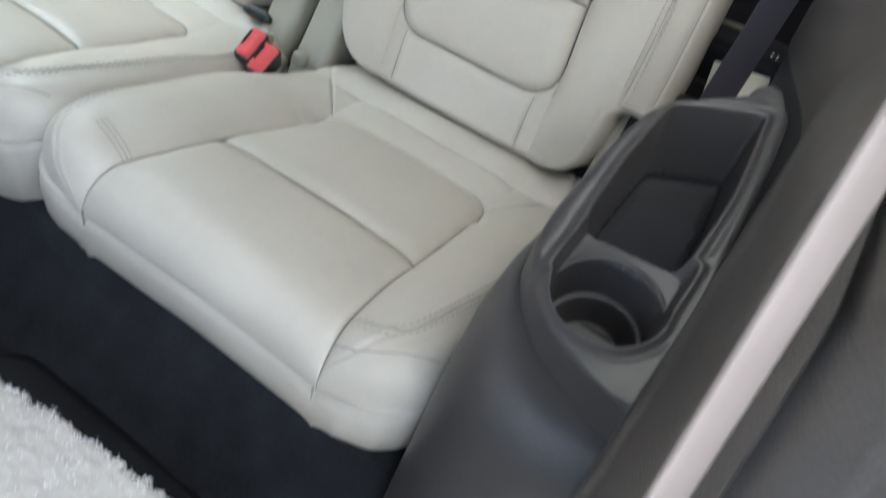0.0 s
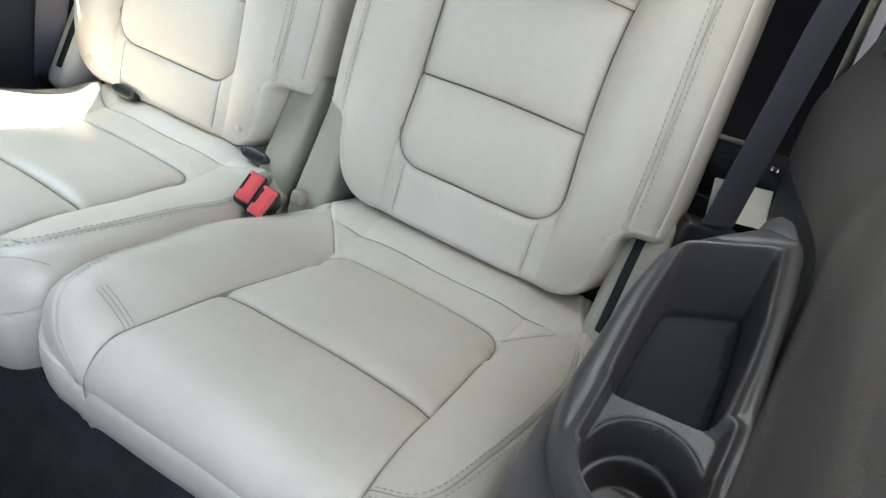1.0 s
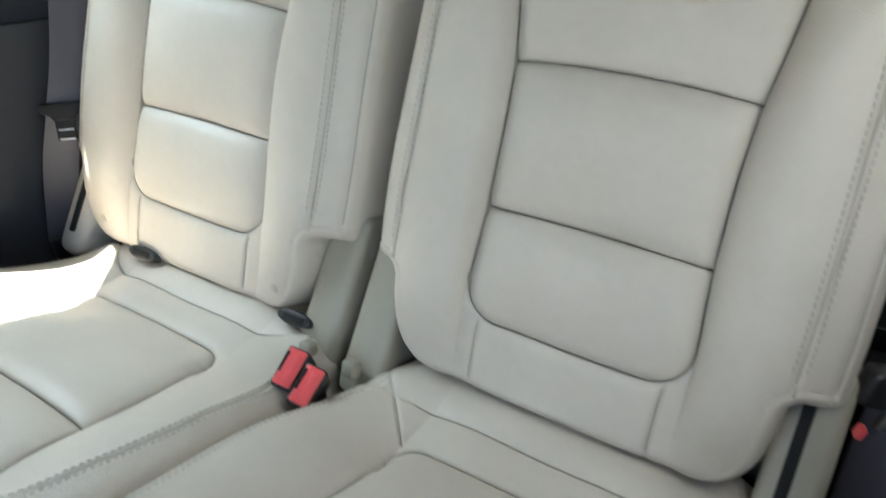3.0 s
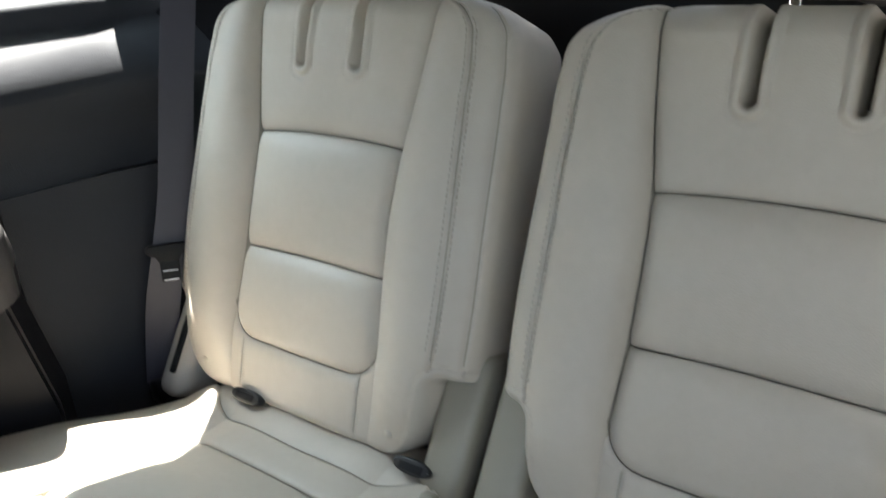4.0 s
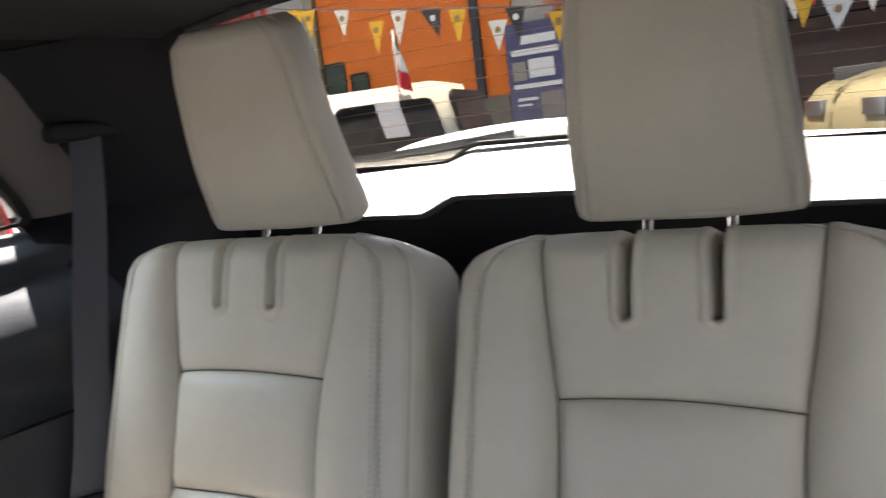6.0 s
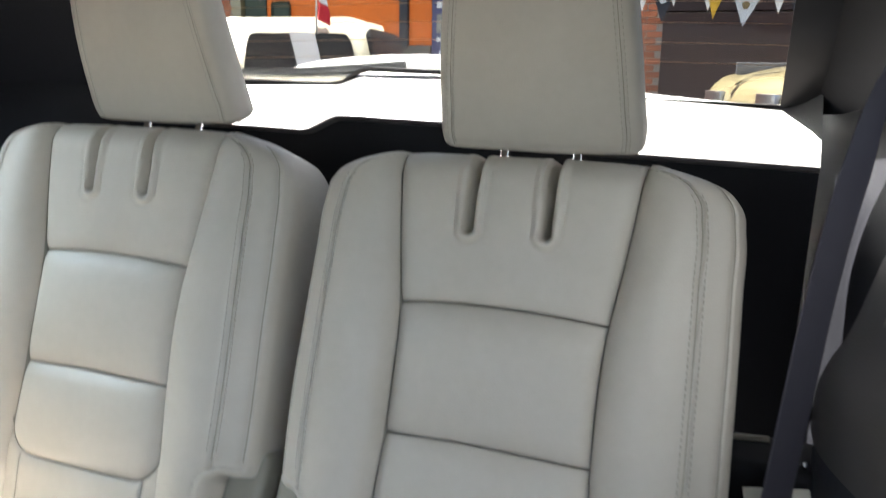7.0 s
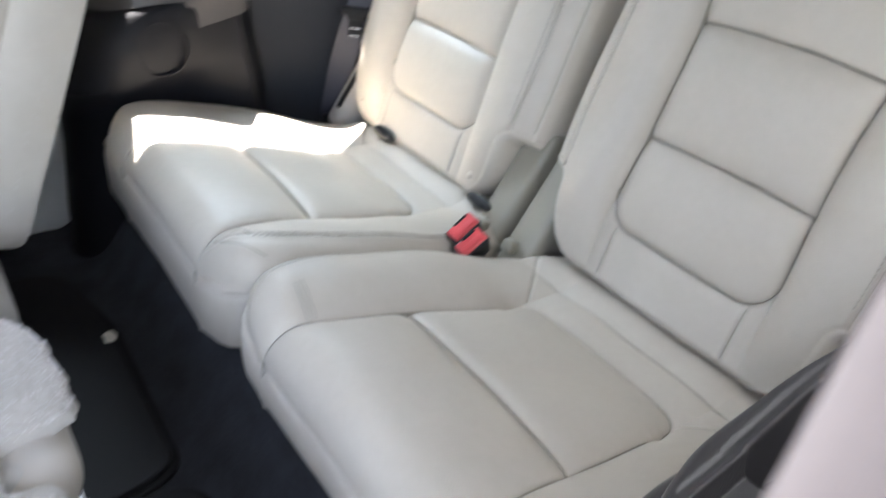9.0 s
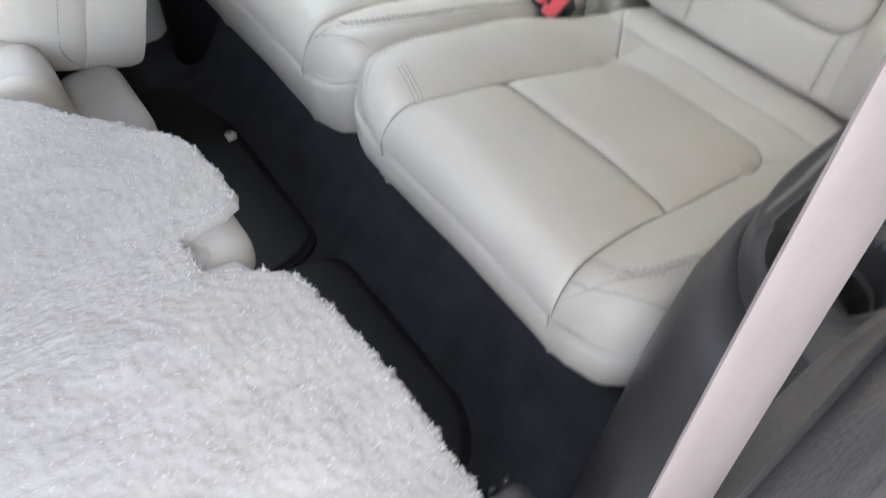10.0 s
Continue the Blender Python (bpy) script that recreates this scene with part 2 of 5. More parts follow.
class Pad:
    """A stuffed or moulded piece: an outline left(s)..right(s), a height over it, rolled edges and a skirt behind."""

    def __init__(self, s0, s1, left, right, height, origin, ex, es, en, roll=0.03, roll0=None, roll1=None):
        self.s0, self.s1, self.left, self.right, self.height = s0, s1, left, right, height
        self.o, self.ex, self.es, self.en = (np.array(a, float) for a in (origin, ex, es, en))
        self.roll, self.roll0, self.roll1 = roll, roll if roll0 is None else roll0, roll if roll1 is None else roll1

    def h(self, u, s):
        l, r = self.left(s), self.right(s)
        h = self.height(u, s)
        q, top, low = 0.0, 0.0, 1e-9
        for d, R in ((np.minimum(u - l, r - u), self.roll), (s - self.s0, self.roll0), (self.s1 - s, self.roll1)):
            if R > 0:
                e = np.clip(1 - d / R, 0, 1) ** 2
                q, top, low = q + e, top + e * R, low + e
        h = h - top / low * (1 - np.sqrt(np.clip(1 - q, 0, 1)))
        return h

    def at(self, u, s, lift=0.0):
        u, s = np.asarray(u, float), np.asarray(s, float)
        h = self.h(u, s) + lift
        return self.o + u[..., None] * self.ex + s[..., None] * self.es + h[..., None] * self.en

    def mesh(self, rows, cols, skirt, ends=0.5, row_ends=0.5, marks=None, warp=None):
        S = self.s0 + (self.s1 - self.s0) * (rows if isinstance(rows, np.ndarray) else spread(rows, row_ends))
        n, A = len(S), spread(cols, ends)
        l, r = self.left(S), self.right(S)
        if marks is None:
            Ug = l[:, None] + (r - l)[:, None] * A[None, :]
        else:  # columns that follow a seam line on both sides
            k, q = marks(S), cols // 4
            a, b = spread(q + 1, 0.85), spread(2 * q + 1, 0.85)
            Ug = np.concatenate([l[:, None] + (-k - l)[:, None] * a[None, :-1], -k[:, None] + 2 * k[:, None] * b[None, :-1], k[:, None] + (r - k)[:, None] * a[None, :]], 1)
            cols = Ug.shape[1]
        Sg = np.repeat(S[:, None], cols, 1)
        if warp is not None:
            Sg = Sg + warp(Ug, Sg)
        P = self.at(Ug, Sg)
        verts = P.reshape(-1, 3)
        idx = np.arange(n * cols).reshape(n, cols)
        faces = np.stack([idx[:-1, :-1], idx[:-1, 1:], idx[1:, 1:], idx[1:, :-1]], -1).reshape(-1, 4).tolist()
        loop = np.concatenate([idx[0, :-1], idx[:-1, -1], idx[-1, :0:-1], idx[:0:-1, 0]])
        flat = np.stack([Ug.reshape(-1)[loop], Sg.reshape(-1)[loop]], 1)
        t = np.roll(flat, -1, 0) - np.roll(flat, 1, 0)
        for _ in range(40):
            t = t + 0.5 * (np.roll(t, 1, 0) + np.roll(t, -1, 0))
        t /= np.linalg.norm(t, axis=1)[:, None] + 1e-9
        out = t[:, 1:2] * self.ex + -t[:, 0:1] * self.es
        rim = verts[loop]
        last, all_v = loop, [verts]
        count = len(verts)
        for drop, outset in skirt:
            ring = rim + out * outset - self.en * drop
            all_v.append(ring)
            ids = np.arange(count, count + len(loop))
            count += len(loop)
            nx = np.roll(np.arange(len(loop)), -1)
            faces += np.stack([last, ids, ids[nx], last[nx]], 1).tolist()
            last = ids
        faces.append(list(last[::-1]))
        return np.concatenate(all_v), faces


def stitch_row(pad, us, ss, lift=0.0007, length=0.0050, gap=0.0032, wide=0.0012):
    """Thread stitches along a line on a pad; returns verts and faces."""
    us, ss = np.asarray(us, float), np.asarray(ss, float)
    P = pad.at(us, ss)
    seg = np.linalg.norm(np.diff(P, axis=0), axis=1)
    run = np.concatenate([[0], np.cumsum(seg)])
    e = 0.0015
    N = np.cross(pad.at(us + e, ss) - pad.at(us - e, ss), pad.at(us, ss + e) - pad.at(us, ss - e))
    N *= np.sign(N @ pad.en)[:, None] / (np.linalg.norm(N, axis=1)[:, None] + 1e-12)
    V, F = [], []
    pos = 0.002
    while pos + length < run[-1]:
        nrm = np.array([np.interp(pos + length / 2, run, N[:, i]) for i in range(3)])
        a, b = (pad.at(np.interp(q, run, us), np.interp(q, run, ss)) + nrm * lift for q in (pos, pos + length))
        d = (b - a) / (np.linalg.norm(b - a) + 1e-9)
        side = np.cross(d, nrm)
        side = side / (np.linalg.norm(side) + 1e-9) * wide / 2
        up = nrm * wide * 0.5
        k = len(V)
        V += [a - side, a + side, b + side, b - side, a * 0.8 + b * 0.2 + up, a * 0.2 + b * 0.8 + up]
        F += [(k, k + 1, k + 4), (k + 1, k + 2, k + 5, k + 4), (k + 2, k + 3, k + 5), (k + 3, k, k + 4, k + 5)]
        pos += length + gap
    return V, F


def seam_line(pad, us, ss, wide=0.0012, lift=0.0018):
    """A thin strip along a line on a pad, for thread and for painted shade in seams and slots; returns verts and faces.
    """
    us, ss = np.asarray(us, float), np.asarray(ss, float)
    du, ds = np.gradient(us), np.gradient(ss)
    n = np.sqrt(du**2 + ds**2) + 1e-9
    pu, ps = -ds / n * wide / 2, du / n * wide / 2
    a, b, c = pad.at(us + pu, ss + ps, lift), pad.at(us, ss, lift + 0.0002), pad.at(us - pu, ss - ps, lift)
    V = np.stack([a, b, c], 1).reshape(-1, 3)
    F = []
    for i in range(len(us) - 1):
        k = 3 * i
        F += [(k, k + 3, k + 4, k + 1), (k + 1, k + 4, k + 5, k + 2)]
    return V, F


def join(pieces):
    V, F = [], []
    for v, f in pieces:
        k = len(V)
        V += [tuple(p) for p in v]
        F += [tuple(i + k for i in q) for q in f]
    return V, F


def ribbon(points, across, wide, thick):
    """Belt webbing along a smooth line of points; across gives its width direction at each point."""
    pts = np.asarray(points, float)
    n = 60
    t = np.linspace(0, len(pts) - 1, n)
    P = np.stack([smooth_curve(t, np.arange(len(pts)), pts[:, i]) for i in range(3)], 1)
    ac = np.asarray(across, float)
    A = np.stack([np.interp(t, np.arange(len(ac)), ac[:, i]) for i in range(3)], 1)
    T = np.gradient(P, axis=0)
    T /= np.linalg.norm(T, axis=1)[:, None]
    A = A - (A * T).sum(1)[:, None] * T
    A /= np.linalg.norm(A, axis=1)[:, None]
    N = np.cross(T, A)
    prof = [(-0.5, -0.35), (-0.46, -0.5), (-0.2, -0.45), (0.2, -0.45), (0.46, -0.5), (0.5, -0.35), (0.5, 0.35), (0.46, 0.5), (0.2, 0.45), (-0.2, 0.45), (-0.46, 0.5), (-0.5, 0.35)]
    V = np.concatenate([[P[i] + A[i] * a * wide + N[i] * b * thick for a, b in prof] for i in range(n)])
    k = len(prof)
    F = [(i * k + j, i * k + (j + 1) % k, (i + 1) * k + (j + 1) % k, (i + 1) * k + j) for i in range(n - 1) for j in range(k)]
    F += [tuple(range(k))[::-1], tuple((n - 1) * k + j for j in range(k))]
    return V, F


def loft(sections, close=False):
    """A skin over rows of points."""
    S = np.asarray(sections, float)
    n, k = S.shape[:2]
    F = [(i * k + j, i * k + j + 1, (i + 1) * k + j + 1, (i + 1) * k + j) for i in range(n - 1) for j in range(k - 1)]
    return S.reshape(-1, 3), F


def thick_skin(V, F, away, name, mat, parent=None, label="", kind="", category=""):
    """A skin with a second one behind it, closed round its rim."""
    bm = bmesh.new()
    vs = [bm.verts.new(p) for p in V]
    for f in F:
        try:
            bm.faces.new([vs[i] for i in f])
        except ValueError:
            pass
    geom = bmesh.ops.extrude_face_region(bm, geom=bm.faces[:])
    bmesh.ops.translate(bm, vec=away, verts=[g for g in geom["geom"] if isinstance(g, bmesh.types.BMVert)])
    bmesh.ops.recalc_face_normals(bm, faces=bm.faces[:])
    return part(name, bm, mat, parent, label, kind=kind, category=category)

# ---------------------------------------------------------------- the cabin's setting
def console_z(y):
    return 0.537 + 0.25 * (y + 0.30)


def cabin_floor():
    ys = [-2.4, -1.4, -0.90, -0.74, -0.70, -0.66, -0.62, -0.585, -0.56, -0.45, -0.10, 0.10, 0.20, 0.50]
    zs = [-0.07, -0.07, -0.07, -0.07, -0.066, -0.03, 0.035, 0.085, 0.10, 0.105, 0.105, 0.10, 0.10, 0.10]
    yy = np.concatenate([np.linspace(-2.4, -0.8, 12), np.linspace(-0.79, -0.5, 60), np.linspace(-0.49, 0.5, 20)])
    zz = smooth_curve(yy, ys, zs)
    xx = np.linspace(-0.86, 0.86, 90)
    rows = []
    for y, z in zip(yy, zz):
        rows.append([(x, y, z + 0.004 * noise.noise((x * 9, y * 9, 0.3)) + 0.002 * noise.noise((x * 31, y * 31, 5))) for x in xx])
    V, F = loft(rows)
    return thick_skin(V, F, (0, 0, -0.03), "floor", CARPET, label="black cut-pile carpet over the cabin floor", kind="structure", category="floor")


def side_panel(side, name):
    """The moulded quarter trim beside a rear seat, from the console's edge up to the window."""
    yy = np.concatenate([np.linspace(-0.95, -0.71, 20), np.linspace(-0.69, -0.24, 46), np.linspace(-0.23, 0.10, 34)])
    rows = []
    for y in yy:
        zc = console_z(min(y, -0.25))
        back = float(step(np.array(y + 0.08), 0.15)) * 1.6 if side > 0 else float(step(np.array(y - 0.0), 0.10))
        pts = [(0.741, zc - 0.06), (0.7415, zc - 0.01), (0.744, zc + 0.012), (0.750, zc + 0.035), (0.754, 0.612), (0.750, 0.635), (0.738, 0.664), (0.728, 0.690),
               (0.727, 0.706), (0.734, 0.724), (0.747, 0.744), (0.763, 0.762), (0.783, 0.779), (0.795, 0.795), (0.798, 0.815), (0.804, 0.829), (0.824, 0.842), (0.844, 0.852), (0.858, 0.864)]
        row = []
        plain = [(0.741, zc - 0.06), (0.7415, zc - 0.01), (0.745, zc + 0.012), (0.753, zc + 0.035), (0.766, 0.612), (0.775, 0.64), (0.782, 0.668), (0.786, 0.684),
                 (0.791, 0.702), (0.800, 0.732), (0.810, 0.760), (0.815, 0.776), (0.820, 0.788), (0.823, 0.798), (0.828, 0.808), (0.836, 0.828), (0.848, 0.848), (0.855, 0.860), (0.858, 0.872)]
        lo = -0.25 if side > 0 else -0.6
        mix = float(step(np.array(y - lo), 0.16)) if side < 0 else 0.0
        pts = [(a[0] * mix + b[0] * (1 - mix), a[1] * mix + b[1] * (1 - mix)) for a, b in zip(pts, plain)]
        prof = np.array(pts)
        k = np.linspace(0, len(prof) - 1, 60)
        px = smooth_curve(k, np.arange(len(prof)), prof[:, 0])
        pz = smooth_curve(k, np.arange(len(prof)), prof[:, 1])
        for x, z in zip(px, pz):
            z2 = z + 0.03 * (y - 0.0) * (1 if z > 0.7 else 0.0) * 0.9
            if y < -0.78:
                f = 1 - 0.75 * (-0.78 - y) / 0.17
                z2 = zc + (z2 - zc) * f if z2 > zc else z2
            fall = max(0.0, 1 - (z - 0.7) / 0.15) if side < 0 else 1 - 0.75 * float(step(np.array(z - 0.80), 0.09))
            x2 = x - 0.05 * back * (1 if z < 0.7 else fall)
            row.append((side * x2, y, z2))
        rows.append(row if side > 0 else row[::-1])
    V, F = loft(rows)
    # left panel takes the darkened copy, for the shade on that side
    return thick_skin(V, F, (side * 0.02, 0, 0), name, TRIM if side > 0 else TRIM_SHADED, label="grained charcoal plastic quarter trim below the side window" if side > 0 else "grained charcoal plastic quarter trim, darkened for shade, below the side window", kind="structure", category="trim panel")


def console(side, parent):
    """The armrest console with its tray and cup holder."""

    end = -0.272 if side > 0 else -0.330
    tail = ((-0.385, 0.606), (-0.356, 0.611), (-0.342, 0.617), (-0.325, 0.632), (-0.285, 0.672), (-0.272, 0.684))
    if side < 0:  # blunt, rounded rear end
        tail = ((-0.417, 0.602), (-0.392, 0.603), (-0.372, 0.607), (-0.357, 0.617), (-0.346, 0.632), (-0.337, 0.652), (-0.330, 0.690))

    def left(s):
        return smooth_curve(s, [-0.646, -0.643, -0.638, -0.629, -0.616, -0.598, -0.575, -0.545, -0.47] + [p[0] for p in tail],
                            [0.744, 0.728, 0.706, 0.680, 0.656, 0.634, 0.616, 0.606, 0.602] + [p[1] for p in tail])

    def right(s):
        return smooth_curve(s, [-0.646, -0.54, -0.42, -0.31, -0.285, -0.272], [0.7475, 0.747, 0.738, 0.7275, 0.723, 0.716])

    def height(u, s):
        base = 0.25 * (s + 0.30)
        # long tray with a slanted rear end
        cut_l = smooth_curve(s, [-0.60, -0.51, -0.43, -0.33], [0.631, 0.630, 0.626, 0.628])
        cut_r = smooth_curve(s, [-0.60, -0.51, -0.41, -0.29], [0.724, 0.718, 0.716, 0.701])
        rear = (-0.341 + 0.51 * (u - 0.628) - s) * 0.89
        if side < 0:
            cut_l, rear = cut_l + 0.018, (-0.424 + 0.71 * (u - 0.638) - s) * 0.82
        walls = (u - cut_l, cut_r - u, s + 0.511 - 0.105 * (u - 0.63), rear)
        d = -0.004 * np.log(sum(np.exp(-np.clip(w, -0.2, 0.2) / 0.004) for w in walls))
        tray = step(d - 0.001, 0.0035) * 0.080 + step(d - 0.005, 0.010) * 0.009
        # cup holder with a stepped floor
        r = np.sqrt((u - 0.683) ** 2 + (s + 0.566) ** 2)
        cup = step(0.0455 - r, 0.0035) * 0.052 + step(0.035 - r, 0.004) * 0.024
        # lowered bridge between the two
        sides = (u - cut_l - 0.002, 0.727 - u, s + 0.574, -0.500 - s)
        e = -0.004 * np.log(sum(np.exp(-np.clip(w, -0.2, 0.2) / 0.004) for w in sides))
        low = step(e, 0.0035) * 0.017
        rim = np.maximum(np.maximum(d, e), 0.0455 - r)
        lip = 0.0022 * np.exp(-(((rim + 0.0045) / 0.0028) ** 2)) - 0.0012 * np.exp(-(((rim + 0.0115) / 0.003) ** 2))
        ring = 0.0016 * np.exp(-(((r - 0.0478) / 0.0022) ** 2)) * (s + 0.566 > 0)
        return base + lip + ring - np.maximum(np.maximum(tray, cup), low)

    ex, lift = (side, 0, 0), 0.0 if side > 0 else 0.034
    soft_edge = (0.008, 0.010) if side > 0 else (0.018, 0.022)
    p = Pad(-0.646, end, left, right, height, (0, 0, 0.537), ex, (0, 1, 0), (0, 0, 1), roll=soft_edge[0], roll0=0.008, roll1=soft_edge[1])
    p.o = p.o + np.array((0, 0, lift))
    V, F = p.mesh(np.linspace(0, 1, 360), 190, [(0.006, 0.001), (0.02, 0.003), (0.035, 0.004), (0.042, 0.002), (0.08, 0.002)], ends=0.2)
    if side < 0:
        F = [f[::-1] for f in F]
    ob = mesh_part("console", V, F, CONSOLE, parent, "charcoal plastic armrest console with tray and cup holder")
    # floor of tray and cup: shade inside painted with the rubber black
    ob.data.materials.append(RUBBER_AND_SHADE)
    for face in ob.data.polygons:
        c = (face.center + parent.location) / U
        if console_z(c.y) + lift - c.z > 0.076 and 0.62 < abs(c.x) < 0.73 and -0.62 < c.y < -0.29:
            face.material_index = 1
    # wheel-arch cover below the rim
    rings = []
    arch = [(0.030, 0.606, -0.636, 0.10), (0.034, 0.598, -0.650, 0.11), (0.042, 0.592, -0.664, 0.12), (0.07, 0.586, -0.684, 0.12), (0.15, 0.581, -0.708, 0.12), (0.28, 0.577, -0.732, 0.11), (0.42, 0.573, -0.752, 0.10), (0.56, 0.570, -0.765, 0.09)]
    if side < 0:  # set back below the speaker, beside the cushion
        arch[5:] = [(0.18, 0.602, -0.690, 0.12), (0.22, 0.632, -0.690, 0.10), (0.28, 0.645, -0.690, 0.09), (0.42, 0.650, -0.700, 0.09), (0.56, 0.650, -0.705, 0.09)]
    for k, xl, yf, r in arch:
        row = [(0.616 + 0.055 * (1 - t), -0.30 - 0.04 * t) for t in np.linspace(0, 1, 8)][:-1]
        row += [(xl + (0.616 - xl) * float(step(np.array(y + 0.45), 0.11)), y) for y in np.linspace(-0.34, yf + r, 40)]
        row += [(xl + r - r * math.cos(a), yf + r - r * math.sin(a)) for a in np.linspace(0, math.pi / 2, 18)[1:]]
        row += [(x, yf) for x in np.linspace(xl + r, 0.755, 12)[1:]]
        if side < 0:
            row = [(x, y - 0.060 * max(0.0, 1 - k / 0.3) * float(step(np.array(y + 0.40), 0.08))) for x, y in row]
        rings.append([(side * x, y, max(-0.075, console_z(y) - k + lift * (1 - k))) for x, y in row])
    if side > 0:
        rings = rings[::-1]
    Vr, Fr = loft(rings)
    # left cover is coloured near black for the shade it lies in
    thick_skin(Vr, Fr, (side * 0.012, 0.012, 0), "wheel_arch_cover", CONSOLE if side > 0 else TRIM_DARK, parent, "charcoal plastic cover below the console" if side > 0 else "charcoal plastic cover, darkened for shade, below the left console")
    # felt mat in the tray
    mat = []
    for s in np.linspace(-0.500, -0.372 if side > 0 else -0.43, 16):
        mat.append([(side * ((0.638 if side > 0 else 0.652) + 0.0005 * math.sin(s * 310) + t * (0.066 if side > 0 else 0.052)), s, console_z(s) + lift - 0.0865) for t in np.linspace(0, 1, 6)])
    Vm, Fm = loft(mat)
    thick_skin(Vm, Fm, (0, 0, -0.002), "tray_mat", MAT, ob, "dark blue-grey felt mat")
    # raised ear at the rear corner, against the side trim
    if side < 0:
        return ob
    ear = prism([(x, y, console_z(y) + h) for x, y, h in ((0.674, -0.290, -0.004), (0.680, -0.266, 0.001), (0.690, -0.257, 0.004), (0.704, -0.260, 0.004), (0.716, -0.277, 0.0), (0.700, -0.300, -0.004))], (0, 0, -0.05), 0.004, 3)
    part("rear_ear", ear, CONSOLE, ob)
    return ob


def quarter_window(side, name):
    """Pane with its black edge, in the side above the quarter trim."""
    x = side * 0.86
    edge = [(-1.0, 0.83), (-0.79, 0.846), (-0.40, 0.862), (-0.02, 0.880), (0.028, 0.883), (0.034, 0.892), (0.009, 0.925), (-0.034, 0.976), (-0.074, 1.022), (-0.119, 1.074), (-0.152, 1.108), (-0.185, 1.126), (-0.25, 1.136), (-0.5, 1.138), (-1.0, 1.135)]
    if side > 0:
        edge = [(max(y, -0.74), z) for y, z in edge[1:-1]] + [(-0.74, 1.137)]
    w = thing(name, (x, -0.4, 0.86), "tinted rear side window with a black rubber edge", "window", kind="structure")
    lean = lambda z: -side * 0.28 * max(0.0, z - 0.85)
    pane = prism([(x + lean(z), y, z) for y, z in edge], (side * 0.005, 0, 0))
    ob = part("pane", pane, GLASS, w, smooth=False)
    ob.visible_shadow = False
    # rubber frame: inner and outer loops
    cy, cz = -0.45, 1.02
    ring_in, ring_out = [], []
    for y, z in edge:
        d = Vector((y - cy, z - cz))
        n = d.normalized() * 0.014
        thin = 0.10 if z < 0.9 else 0.8
        ring_in.append((y - n.x * 0.5, z - n.y * thin))
        ring_out.append((y + n.x * 1.2, z + n.y * 1.2))
    bm = bmesh.new()
    inner = lambda z: x + lean(z) - side * (0.002 if z < 0.9 else 0.010)
    a = [bm.verts.new((inner(z), y, z)) for y, z in ring_in]
    b = [bm.verts.new((inner(z), y, z)) for y, z in ring_out]
    c = [bm.verts.new((x + lean(z) + side * 0.008, y, z)) for y, z in ring_out]
    e = [bm.verts.new((x + lean(z) + side * 0.008, y, z)) for y, z in ring_in]
    k = len(edge)
    for i in range(k):
        j = (i + 1) % k
        for p, q in ((a, b), (b, c), (c, e), (e, a)):
            bm.faces.new((p[i], p[j], q[j], q[i]))
    bmesh.ops.recalc_face_normals(bm, faces=bm.faces[:])
    part("window_frame", bm, BLACK, w, "black rubber edge", smooth=False)
    return w


def pillar(side, name, dark=False):
    """Upper trim from the quarter window back to the tailgate, with the roof rail."""
    front = [(0.038, 0.886), (0.014, 0.925), (-0.029, 0.976), (-0.069, 1.022), (-0.114, 1.074), (-0.147, 1.110), (-0.200, 1.140)]
    rows = []
    stations = np.linspace(0, 1, 30)
    k = np.linspace(0, len(front) - 1, 26)
    fy = smooth_curve(k, np.arange(len(front)), [p[0] for p in front])
    fz = smooth_curve(k, np.arange(len(front)), [p[1] for p in front])
    for t in (stations * 0.30 if not dark else 0.30 + 0.70 * stations):
        row = []
        for i, (y, z) in enumerate(zip(fy, fz)):
            q = i / (len(fy) - 1)
            by, bz = 0.50 - 0.22 * q, 0.86 + 0.36 * q
            yy = y + (by - y) * t
            zz = z + (bz - z) * t ** 1.2
            xx = 0.853 - 0.085 * q - (0.20 - 0.08 * q) * t ** 1.25
            row.append((side * xx, yy, zz))
        rows.append(row if side > 0 else row[::-1])
    V, F = loft(rows)
    # rear part and right pillar: shade on the grey trim put in as black
    ob = thick_skin(V, F, (side * 0.02, 0.012, 0), name, TRIM_DARK if dark or side > 0 else PILLAR, label="grey rear pillar trim, coloured black for shade" if dark or side > 0 else "matt grey rear pillar trim", kind="structure", category="trim panel")
    return ob


def roof_trim(side, name):
    """Dark cover of the roof rail above the side windows."""
    rows = []
    for y in np.concatenate([np.linspace(-2.1, -0.22, 24), np.linspace(-0.20, 0.27, 20)]):
        t = max(0.0, (y + 0.20) / 0.48)
        row = [(side * (x - 0.12 * t ** 1.25), y, z + 0.078 * t) for x, z in ((0.800, 1.128), (0.790, 1.130), (0.778, 1.142), (0.765, 1.160), (0.748, 1.180), (0.72, 1.196))]
        rows.append(row if side > 0 else row[::-1])
    V, F = loft(rows)
    return thick_skin(V, F, (side * 0.012, 0, 0.012), name, HEADLINER, label="dark cloth-covered trim along the roof rail", kind="structure", category="trim panel")


